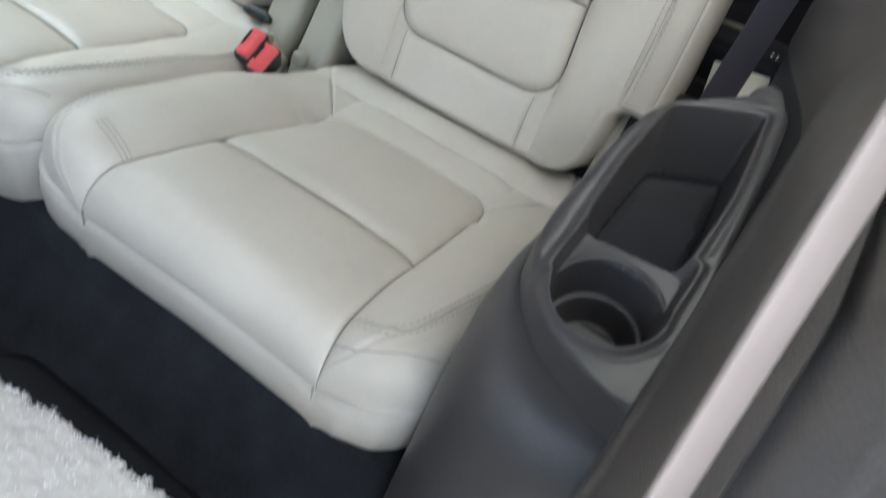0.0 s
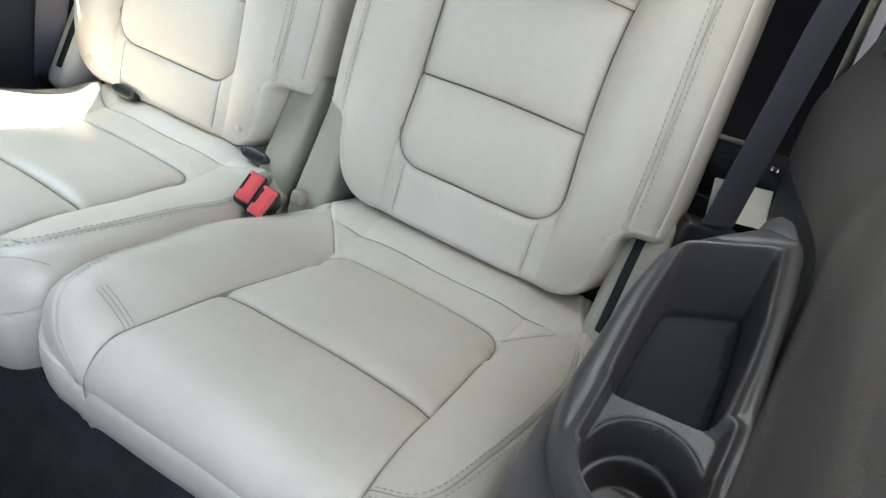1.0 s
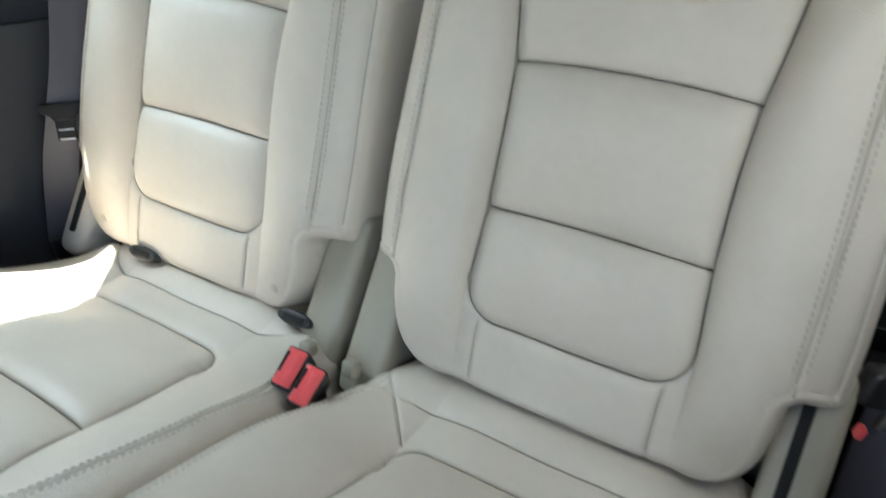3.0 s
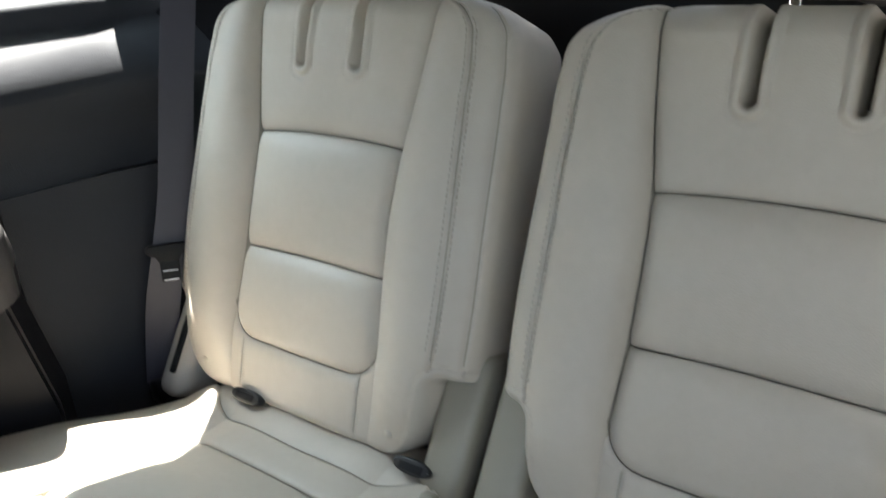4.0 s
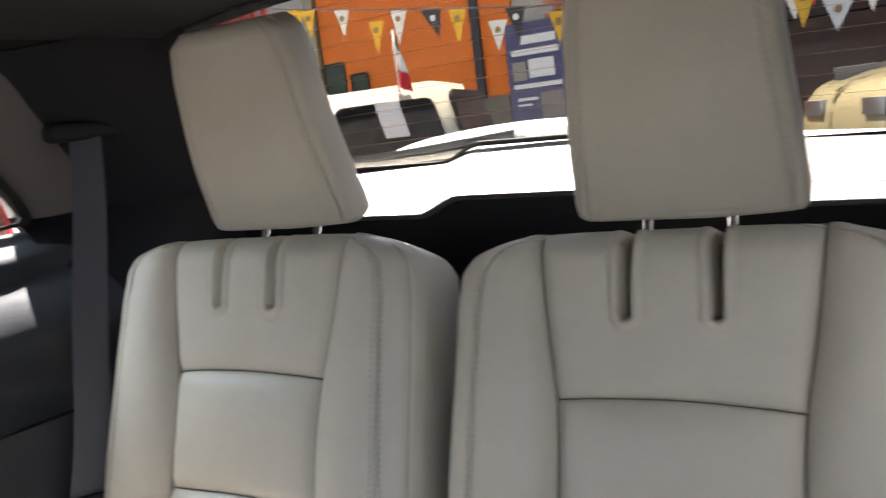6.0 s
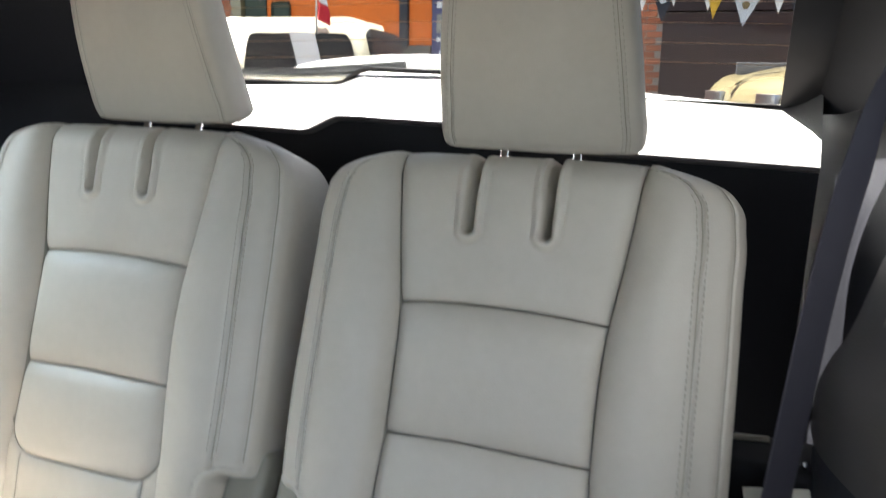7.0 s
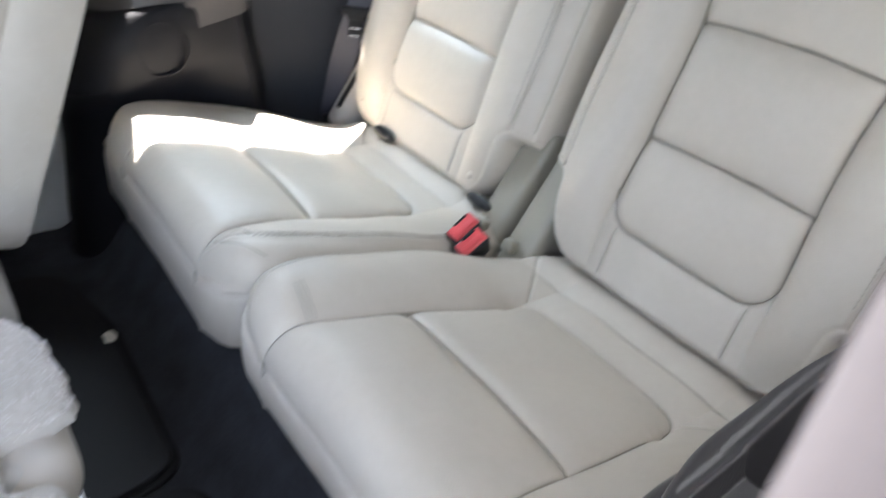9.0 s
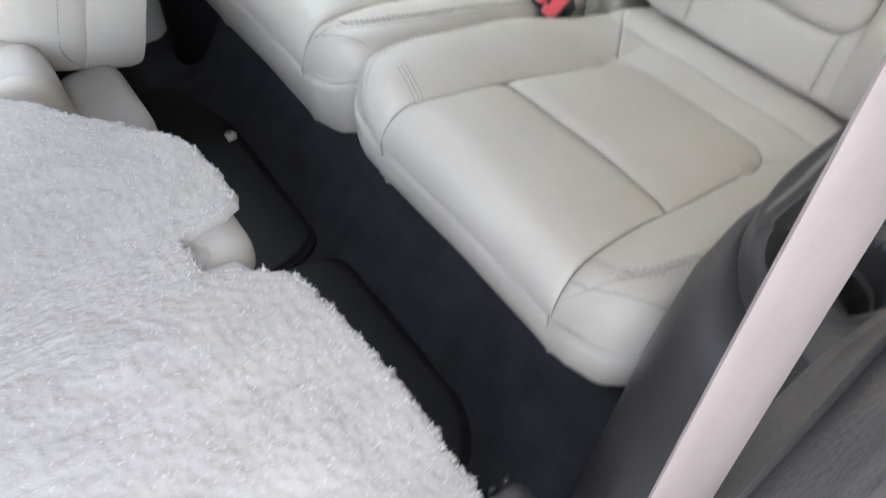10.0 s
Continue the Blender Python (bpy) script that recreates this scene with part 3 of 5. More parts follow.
def rear_side(side, name):
    """Dark load-space side below the pillar."""
    rows = []
    for y in np.linspace(0.03, 0.52, 24):
        t = (y - 0.075) / 0.445
        row = []
        for z in np.linspace(0.06, 0.892, 36):
            x = 0.715 - 0.06 * t + 0.135 * max(0.0, (z - 0.62) / 0.27) ** 2 * (1 - t)
            x += 0.012 * math.sin(min(max((z - 0.40) / 0.05, 0), 1) * math.pi) * 0.5
            row.append((side * x, y, z))
        rows.append(row if side > 0 else row[::-1])
    V, F = loft(rows)
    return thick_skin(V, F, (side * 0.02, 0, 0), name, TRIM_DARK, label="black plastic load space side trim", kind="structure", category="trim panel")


def side_filler(side, name):
    """Trim between console, seat and load space, behind the armrest."""
    rows = []
    for y in np.linspace(-0.30, 0.09, 30):
        row = []
        for z in np.linspace(0.05, 0.56, 24):
            if side > 0:
                x = 0.753 - 0.088 * float(step(np.array(y + 0.08), 0.15))
            else:
                x = 0.705 + 0.035 * (1 - step(np.array(y + 0.10), 0.12)) * (z / 0.56)
            row.append((side * x, y, z))
        rows.append(row if side > 0 else row[::-1])
    V, F = loft(rows)
    # both sides use the trim colour darkened for shade
    return thick_skin(V, F, (side * 0.02, 0, 0), name, TRIM_SHADED, label="charcoal plastic trim beside the seat back" if side > 0 else "charcoal plastic trim beside the seat back, darkened for shade", kind="structure", category="trim panel")


def tailgate():
    """Inner trim of the tailgate: a sloped ledge below the glass and a tall dark panel."""
    g = thing("tailgate", (0, 0.5, 0.1), "closed tailgate with dark inner trim below the rear window", "tailgate", kind="structure")

    def hump(x):
        return 0.5 * (step(np.array(x + 0.19), 0.045) - step(np.array(x - 0.24), 0.045)) * 2

    rows_top, rows_low = [], []
    xs = np.linspace(-0.66, 0.66, 120)
    for x in xs:
        up = 0.034 * float(hump(x))
        tilt = -0.024 * x
        end = max(0.0, abs(x) - 0.60) / 0.06
        z_glass = 0.888 + up + tilt + 0.06 * end ** 2
        z_edge = 0.806 + up * 0.92 + tilt
        col = []
        for t in np.linspace(0, 1, 18):
            y = 0.375 + 0.130 * t
            col.append((x, y, z_edge + (z_glass - z_edge) * t))
        # rolled nose
        nose = [(x, 0.372 + 0.012 * (1 - math.cos(a)), z_edge - 0.012 * math.sin(a)) for a in np.linspace(1.5, 0.2, 6)]
        rows_top.append(nose + col)
        low = []
        for t in np.linspace(0, 1, 26):
            z = z_edge - 0.013 - t * (z_edge - 0.06)
            y = 0.386 + 0.01 * math.sin(math.pi * t) + 0.09 * t
            low.append((x, y, z))
        rows_low.append(low[::-1])
    V, F = loft(rows_top)
    thick_skin(V, F, (0, 0.03, -0.01), "ledge", TRIM, g, "grained upper tailgate trim")
    V, F = loft(rows_low)
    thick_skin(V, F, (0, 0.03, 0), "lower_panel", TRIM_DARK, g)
    # glass, leaning forward
    pane = []
    for t in np.linspace(0, 1, 10):
        row = []
        for x in np.linspace(-0.68, 0.68, 60):
            z0 = 0.885 + 0.034 * float(hump(x)) - 0.024 * x
            z = z0 + (1.235 - z0) * t
            y = 0.515 - 0.27 * (z - 0.885) / 0.35 - 0.03 * (x / 0.68) ** 2
            row.append((x, y, z))
        pane.append(row)
    V, F = loft(pane)
    p = thick_skin(V, F, (0, 0.005, 0.002), "pane", GLASS, g, "tinted rear window")
    p.visible_shadow = False
    # black ceramic edge of the glass along the bottom and the sides
    def strip(t0, t1, x0, x1):
        s = []
        for t in np.linspace(t0, t1, 6):
            row = []
            for x in np.linspace(x0, x1, 60):
                z0 = 0.885 + 0.034 * float(hump(x)) - 0.024 * x
                z = z0 + (1.235 - z0) * t
                y = 0.512 - 0.27 * (z - 0.885) / 0.35 - 0.03 * (x / 0.68) ** 2
                row.append((x, y - 0.002, z))
            s.append(row)
        return loft(s)

    for a, b, x0, x1 in ((-0.02, 0.008, -0.66, 0.66), (0.0, 1.0, -0.68, -0.60), (0.0, 1.0, 0.60, 0.68), (0.92, 1.02, -0.66, 0.66)):
        V, F = strip(a, b, x0, x1)
        thick_skin(V, F, (0, -0.003, 0), "glass_edge", BLACK, g, "black glass border")
    # heater wires
    for i in range(9):
        z = 0.945 + i * 0.030
        wire = [[(x, 0.5105 - 0.27 * (zz - 0.885) / 0.35 - 0.03 * (x / 0.68) ** 2, zz - 0.010 * (x / 0.6) ** 2) for x in np.linspace(-0.60, 0.60, 40)] for zz in (z, z + 0.0006)]
        V, F = loft(wire)
        thick_skin(V, F, (0, -0.0005, 0), "heater_wire", WIRE, g)
    # white lip of the outer skin below the glass
    rows = []
    for x in np.linspace(-0.46, 0.70, 90):
        zt = float(smooth_curve(np.array(x), [-0.46, -0.40, -0.33, -0.24, -0.16, -0.06, 0.03, 0.26, 0.70], [0.890, 0.919, 0.936, 0.946, 0.951, 0.952, 0.947, 0.900, 0.860]))
        rows.append([(x, y, z) for y, z in ((0.570, 0.850), (0.572, zt - 0.03), (0.578, zt - 0.012), (0.590, zt - 0.002), (0.604, zt), (0.625, zt - 0.006), (0.650, zt - 0.03), (0.660, 0.850))])
    V, F = loft(rows)
    thick_skin(V, F, (0, 0.004, -0.004), "outer_lip", CAR_WHITE, g, "white painted outer lip below the glass")
    # wiper outside, parked along the bottom
    arm = ribbon([(-0.62, 0.545, 0.902), (-0.40, 0.545, 0.898), (-0.18, 0.545, 0.902)], [(0, 0.3, 1)] * 3, 0.012, 0.010)
    mesh_part("wiper_arm", *arm, SHIELD, g, "pale grey wiper arm")
    blade = ribbon([(-0.62, 0.555, 0.914), (-0.42, 0.555, 0.911), (-0.18, 0.555, 0.924), (-0.10, 0.555, 0.930)], [(0, 0.3, 1)] * 4, 0.016, 0.012)
    mesh_part("wiper_blade", *blade, BLACK, g)
    return g


def headliner():
    rows = []
    for y in np.linspace(-2.1, 0.30, 50):
        row = []
        for x in np.linspace(-0.755, 0.755, 60):
            a = abs(x) / 0.755
            z = 1.222 - 0.055 * a ** 4 - 0.02 * max(0, (y + 0.1) / 0.4) ** 2 + 0.012
            row.append((x, y, z))
        rows.append(row[::-1])
    V, F = loft(rows)
    return thick_skin(V, F, (0, 0, 0.03), "ceiling", HEADLINER, label="dark woven headliner under the car's roof", kind="structure", category="headliner")


def outer_body():
    b = thing("car_body", (0, -0.6, -0.45), "white painted outer body of the car", "car body", kind="structure")
    part("roof", block(-0.76, 0.76, -2.1, 0.24, 1.275, 1.30, 0.008), CAR_WHITE, b)
    for side in (-1, 1):
        x0, x1 = side * 0.885, side * 0.93
        part("quarter_panel", block(x0, x1, -0.78, 0.62, -0.45, 0.835, 0.01), CAR_WHITE, b)
        part("rear_pillar_panel", prism([(side * 0.885, 0.06, 0.84), (side * 0.885, 0.60, 0.84), (side * 0.77, 0.32, 1.27), (side * 0.77, -0.12, 1.27)], (side * 0.03, 0, 0)), CAR_WHITE, b)
        part("roof_rail", block(side * 0.715, side * 0.775, -2.1, 0.30, 1.195, 1.285, 0.01), CAR_WHITE, b)
    part("sill", block(-0.93, 0.93, -2.5, 0.62, -0.50, -0.11, 0.02), CAR_WHITE, b)
    part("tailgate_skin", block(-0.90, 0.90, 0.60, 0.66, -0.45, 0.86, 0.02), CAR_WHITE, b)
    # left rear door and front end close the cabin
    part("door_skin", block(-0.93, -0.86, -2.4, -0.785, -0.11, 0.80, 0.01), CAR_WHITE, b)
    part("door_trim", block(-0.855, -0.80, -2.4, -0.785, -0.07, 0.80, 0.02), TRIM, b)
    # unseen panel added to keep front daylight off the seat backs
    part("front_light_block", block(-0.86, 0.86, -2.14, -2.08, -0.07, 0.86, 0.01), TRIM_DARK, b)
    part("dashboard", block(-0.85, 0.85, -2.5, -2.2, -0.07, 0.70, 0.05), TRIM_DARK, b)
    for side in (-1, 1):
        part("pillar_trim", prism([(side * 0.822, -0.84, 0.84), (side * 0.828, -0.505, 0.855), (side * 0.728, -0.525, 1.20), (side * 0.722, -0.82, 1.20)], (side * 0.045, 0, 0), 0.012, 3), PILLAR, b)
    return b


# ---------------------------------------------------------------- rear seats
REC = radians(18.7)
ES = np.array((0, math.sin(REC), math.cos(REC)))
EN = np.array((0, -math.cos(REC), math.sin(REC)))
SEAM1, SEAM2 = 0.391, 0.219


def back_pad(cx, k=1.0, lift=0.0):
    o = np.array((cx, 0.0, 0.62 + lift)) - SEAM1 * k * ES

    def half(s):
        return smooth_curve(s, [-0.012, 0.0, 0.03, 0.10, 0.16, 0.30, 0.45, 0.52, 0.555, 0.575, 0.588, 0.598], [0.262, 0.272, 0.280, 0.286, 0.289, 0.288, 0.284, 0.281, 0.272, 0.250, 0.215, 0.165])

    def notch(u, s):
        """Distance from the cut-away below each side wing."""
        low = smooth_curve(s, [-0.012, -0.004, 0.01, 0.03, 0.06, 0.119], [0.168, 0.190, 0.210, 0.224, 0.232, 0.238])
        qx, qy = low - np.abs(u) + 0.018, s - 0.118 + 0.018
        return np.sqrt(np.maximum(qx, 0) ** 2 + np.maximum(qy, 0) ** 2) + np.minimum(np.maximum(qx, qy), 0) - 0.018

    def insert(s):
        return smooth_curve(s, [0, 0.12, 0.22, 0.39, 0.47, 0.60], [0.141, 0.141, 0.135, 0.138, 0.149, 0.163])

    def height(u, s):
        au = np.abs(u)
        iw, hw = insert(s), np.maximum(half(s), 0.2)
        t = np.clip((au - iw) / (hw - iw), 0, 1)
        fade = step(s - 0.03, 0.08) * (1 - 0.55 * step(s - 0.54, 0.10))
        h = 0.034 * fade * np.sin(np.pi * np.clip(t, 0, 1) ** 0.75) - 0.006 * t
        h = h + 0.010 * np.sin(np.pi * np.clip(s / 0.6, 0, 1))
        h = h + 0.010 * step(s - 0.53, 0.1)
        ins = np.clip(1 - (au / iw) ** 4, 0, 1)
        arch1, arch2 = SEAM1 + 0.007 * (1 - (au / iw) ** 2), SEAM2 + 0.004 * (1 - (au / iw) ** 2)
        inside = (au < iw).astype(float)
        h = h + 0.006 * ins
        # U-shaped seam round the insert
        bx, by = au - (iw - 0.05), (0.080 + 0.05) - s
        d = np.sqrt(np.maximum(bx, 0) ** 2 + np.maximum(by, 0) ** 2) + np.minimum(np.maximum(bx, by), 0) - 0.05
        h = h + crease(d, 0.0018, 0.005) + groove(d, 0.010, 0.0038)
        for arch in (arch1, arch2):
            h = h + inside * (crease(s - arch, 0.0018, 0.005) + groove(s - arch, 0.013, 0.0042))
        for lo, hi, puff in ((0.080, arch2, 0.010), (arch2, arch1, 0.011), (arch1, 0.62, 0.008)):
            q = np.clip((s - lo) / (hi - lo), 0, 1)
            h = h + puff * ins ** 0.7 * np.sin(np.pi * q) ** 0.6 * (0.75 + 0.5 * q)
        h = h + (s < 0.084) * crease(au - 0.116, 0.0022, 0.004)
        # headrest slots
        q = np.sqrt((au - 0.051) ** 2 + np.maximum(0.494 - s, 0) ** 2) - (0.0044 + 0.020 * np.maximum(s - 0.50, 0))
        h = h - 0.052 * step(-q, 0.003) + 0.0045 * np.exp(-(((q - 0.008) / 0.005) ** 2)) + groove(q - 0.016, 0.0025, 0.002)
        # piping seam near the edge
        e = half(s) - au
        h = h + (s > 0.125) * (groove(e - 0.048, 0.0028, 0.0040) + 0.0018 * np.exp(-(((np.abs(e - 0.048) - 0.005) / 0.0035) ** 2)))
        h = h + (s > 0.125) * (groove(e - 0.012, 0.0024, 0.003) + 0.0014 * np.exp(-(((e - 0.0075) / 0.003) ** 2)))
        # rounded lip and deep cut below the wing
        d = notch(u, s)
        w = np.clip(1 - d / 0.011, 0, 1)
        h = h - 0.011 * (1 - np.sqrt(np.clip(1 - w * w, 0, 1))) - 0.075 * step(-d - 0.004, 0.004)
        h = h + 0.0015 * np.exp(-(((d - 0.010) / 0.004) ** 2)) + groove(d - 0.016, 0.002, 0.0018) * (au > 0.2)
        # soft creases in the leather
        h = h + 0.0012 * np.sin(u * 37 + 9 * s) * np.sin(s * 23 + 5 * u)
        return h

    def warp(u, s):
        top = np.clip(1 - (u / insert(s)) ** 2, 0, 1)
        return 0.007 * top * np.exp(-(((s - SEAM1) / 0.04) ** 2)) + 0.004 * top * np.exp(-(((s - SEAM2) / 0.04) ** 2))

    p = Pad(-0.012, 0.598, lambda s: -half(s), half, height, o, (k, 0, 0), ES * k, EN, roll=0.024, roll0=0.016, roll1=0.040)
    return p, half, insert, warp


def cushion_pad(cx, side):
    def half(s):
        return smooth_curve(s, [0.07, 0.16, 0.24, 0.50, 0.575, 0.605, 0.627, 0.640, 0.648], [0.235, 0.268, 0.292, 0.306, 0.304, 0.297, 0.284, 0.264, 0.232])

    def half_left(s):
        extra = smooth_curve(s, [0.07, 0.30, 0.45, 0.60, 0.627, 0.640, 0.648], [0.0, 0.004, 0.026, 0.036, 0.042, 0.052, 0.066]) if side < 0 else 0.0
        return half(s) + extra

    def insert(s):
        return smooth_curve(s, [0.07, 0.25, 0.455, 0.55, 0.65], [0.150, 0.146, 0.159, 0.166, 0.180])

    def edge_in(s):
        return smooth_curve(s, [0.07, 0.30, 0.48, 0.56, 0.60, 0.65], [0.040, 0.044, 0.056, 0.068, 0.080, 0.090])

    def height(u, s):
        au = np.abs(u)
        iw, hw = insert(s), np.maximum(np.where(u < 0, half_left(s), half(s)), 0.26)
        h = smooth_curve(s, [0.07, 0.13, 0.18, 0.25, 0.35, 0.455, 0.54, 0.60, 0.65], [0.228, 0.228, 0.221, 0.222, 0.242, 0.265, 0.283, 0.288, 0.280])
        t = np.clip((au - iw) / (hw - iw), 0, 1)
        fade = step(s - 0.24, 0.15) * (1 - 0.55 * step(s - 0.58, 0.16) - 0.45 * step(s - 0.630, 0.025))
        h = h + np.where(u > 0, 0.024, 0.037 if side > 0 else 0.030) * fade * np.sin(np.pi * t ** 0.9 * 0.90)
        inside = (au < iw).astype(float)
        h = h + 0.006 * np.clip(1 - (au / iw) ** 4, 0, 1)
        h = h + (crease(au - iw, 0.0018, 0.0045) + groove(au - iw, 0.012, 0.002)) * (s > 0.276)
        # rear seam of the insert, with rounded corners, and the seams that run back from them
        bx, by = au - (iw - 0.035), (0.240 + 0.035) - s
        d = np.sqrt(np.maximum(bx, 0) ** 2 + np.maximum(by, 0) ** 2) + np.minimum(np.maximum(bx, by), 0) - 0.035
        h = h + (s < 0.30) * (crease(d, 0.0022, 0.006) + groove(d, 0.012, 0.003))
        if side > 0:
            h = h + (s < 0.245) * groove(au - (iw + 0.105 * (0.245 - s) / 0.12), 0.0025, 0.004)
        line = 0.455 - 0.004 * (1 - (au / iw) ** 2)
        h = h + inside * (crease(s - line, 0.0020, 0.006) + groove(s - line, 0.013, 0.004))
        ins = np.clip(1 - (au / iw) ** 4, 0, 1)
        for lo, hi, puff in ((0.240, line, 0.007), (line, 0.66, 0.006)):
            q = np.clip((s - lo) / (hi - lo), 0, 1)
            h = h + puff * ins ** 0.7 * np.sin(np.pi * q) ** 0.6
        # roll at the back, under the seat back
        bend = 0.178 - (0.030 if side < 0 else 0.0) * np.clip((au - 0.13) / 0.07, 0, 1.3) ** 2
        h = h + 0.004 * np.exp(-(((s - 0.150) / 0.022) ** 2)) - 0.004 * step(bend - s, 0.006) + crease(s - bend, 0.003, 0.005)
        e = np.where(u < 0, half_left(s), half(s)) - au
        d = e - np.where(u > 0, edge_in(s), 0.040)
        d = np.where(au > iw + 0.002, d, 1.0)
        h = h + groove(d, 0.0035, 0.0020) + 0.0016 * np.exp(-(((np.abs(d) - 0.006) / 0.004) ** 2))
        h = h + 0.0018 * np.sin(u * 31 + 7 * s) * np.sin(s * 27 + 4 * u)
        return h

    def warp(u, s):
        return -0.004 * np.clip(1 - (u / insert(s)) ** 2, 0, 1) * np.exp(-(((s - 0.455) / 0.04) ** 2))

    def half_out(s):
        return half(s) - 0.022 * step(s - 0.612, 0.07) - 0.004 * step(s - 0.58, 0.06)

    p = Pad(0.07, 0.648, lambda s: -half_left(s), half_out, height, (cx, 0, 0), (1, 0, 0), (0, -1, 0), (0, 0, 1), roll=0.044, roll0=0.012, roll1=0.050)
    return p, half, half_left, insert, warp, edge_in


def headrest_pad(cx, y, z):
    tilt = radians(-13)
    es = np.array((0, math.sin(tilt), math.cos(tilt)))
    en = np.array((0, -math.cos(tilt), math.sin(tilt)))

    def half(s):
        return smooth_curve(s, [0, 0.006, 0.016, 0.06, 0.20, 0.28, 0.305, 0.322], [0.134, 0.140, 0.142, 0.140, 0.127, 0.117, 0.109, 0.090])

    def height(u, s):
        h = 0.012 * np.cos(np.clip(u / 0.15, -1, 1) * 1.4) + 0.012 * np.sin(np.pi * np.clip(s / 0.31, 0, 1))
        e = half(s) - np.abs(u)
        h = h + groove(e - 0.020, 0.0020, 0.0022) + groove(s - 0.012, 0.002, 0.0015)
        return h + 0.0012 * np.sin(u * 40 + s * 11)

    return Pad(0, 0.322, lambda s: -half(s), half, height, (cx, y, z), (1, 0, 0), es, en, roll=0.016, roll0=0.012, roll1=0.022), half


def about(s, s0, s1, reach=0.012, n=26):
    """Extra rows on both sides of a seam."""
    t = np.linspace(-1, 1, n)
    return (s - s0 + np.sign(t) * np.abs(t) ** 1.8 * reach) / (s1 - s0)


def rear_seat(side, back_x, cushion_x, label, head, k=1.0, lift=0.0):
    seat = thing("passenger_seat", (cushion_x, -0.35, 0.10), label, "car seat", group="third-row seats")
    back, half, insert, warp = back_pad(back_x, k, lift)
    S = np.unique(np.round(np.concatenate([np.linspace(0, 1, 210), about(0.116, -0.012, 0.598, 0.014, 34), about(SEAM1, -0.012, 0.598), [(SEAM1 + 0.012) / 0.61, (SEAM2 + 0.012) / 0.61], about(SEAM2, -0.012, 0.598), about(0.080, -0.012, 0.598), 1 - np.geomspace(0.0004, 0.06, 24), np.geomspace(0.0004, 0.03, 14)]), 7))
    V, F = back.mesh(S, 232, [(0.010, 0.001), (0.022, 0.001), (0.04, 0.0), (0.07, -0.001), (0.10, -0.003), (0.118, -0.008), (0.124, -0.02)], marks=insert, warp=warp)
    b = mesh_part("backrest", V, F, LEATHER, seat, "greige leather backrest with stitched panels")
    rows = []
    for sgn in (-1, 1):
        for off in (0.042, 0.054):
            ss = np.linspace(0.15, 0.56, 120)
            rows.append(stitch_row(back, sgn * (half(ss) - off), ss))
    V, F = join(rows)
    mesh_part("stitching", V, F, THREAD, b, "double row of grey thread", kind="stuff")

    # sewn seams: round the insert, across it, beside the wings
    side_s = np.linspace(0.592, 0.135, 90)
    a = np.linspace(0, np.pi / 2, 20)
    iw0 = float(insert(np.array(0.10)))
    right_u = np.concatenate([insert(side_s), iw0 - 0.05 + 0.05 * np.cos(a)])
    right_s = np.concatenate([side_s, 0.130 - 0.05 * np.sin(a)])
    uu = np.concatenate([right_u, np.linspace(iw0 - 0.055, -iw0 + 0.055, 60), -right_u[::-1]])
    ss = np.concatenate([right_s, np.full(60, 0.080), right_s[::-1]])
    rows = [seam_line(back, uu, ss)]
    for at, rise in ((SEAM1, 0.007), (SEAM2, 0.004)):
        w = float(insert(np.array(at)))
        uu = np.linspace(-w, w, 90)
        rows.append(seam_line(back, uu, at + rise * (1 - (uu / w) ** 2)))
    for sgn in (-1, 1):
        rows.append(seam_line(back, np.full(20, sgn * 0.116), np.linspace(0.002, 0.078, 20)))
        ss = np.linspace(0.14, 0.575, 120)
        rows.append(seam_line(back, sgn * (half(ss) - 0.048), ss, 0.0011, 0.0024))
        rows.append(seam_line(back, sgn * (half(ss) - 0.012), ss, 0.0010, 0.0018))
        ss = np.linspace(0.500, 0.580, 30)
        # brown strip down in the slot stands in for the shade of its depth
        V, F = seam_line(back, np.full(30, sgn * 0.051), ss, 0.0034, 0.004)
        mesh_part("slot_shade_strip", V, F, SLOT_SHADE, b, "dark strip standing in for shade in a headrest slot")
    for V, F in rows:
        mesh_part("seam", V, F, SEAM_SHADE, b, "dark strip painting the shade in a sewn seam")

    cush, chalf, chalf_left, cins, cwarp, cedge = cushion_pad(cushion_x, side)
    S = np.unique(np.round(np.concatenate([np.linspace(0, 1, 190), about(0.455, 0.07, 0.648), [0.385 / 0.578], about(0.240, 0.07, 0.648), about(0.178, 0.07, 0.648, 0.008, 14), 1 - np.geomspace(0.0004, 0.09, 30)]), 7))
    deep = 0.034 if side < 0 else 0.0
    V, F = cush.mesh(S, 228, [(0.0025, -0.0005), (0.0045, -0.0045), (0.0065, -0.0045), (0.0095, 0.0), (0.02, 0.002), (0.04, 0.002), (0.06 + deep, 0.0), (0.066 + deep, -0.006)], marks=cins, warp=cwarp)
    c = mesh_part("cushion", V, F, LEATHER, seat, "greige leather seat cushion with raised side bolsters")
    # piped seam along the bolster, turning in over its front end
    ss = np.linspace(0.20, 0.545, 100)
    eu, es = chalf(ss) - cedge(ss), ss
    a = np.linspace(0, 1, 44)[1:]
    du, ds = eu[-1] - eu[-2], es[-1] - es[-2]
    k2 = 0.045 / math.hypot(du, ds)
    c1, c2, c3 = np.array((eu[-1] + du * k2, es[-1] + ds * k2)), np.array((0.222, 0.597)), np.array((0.174, 0.596))
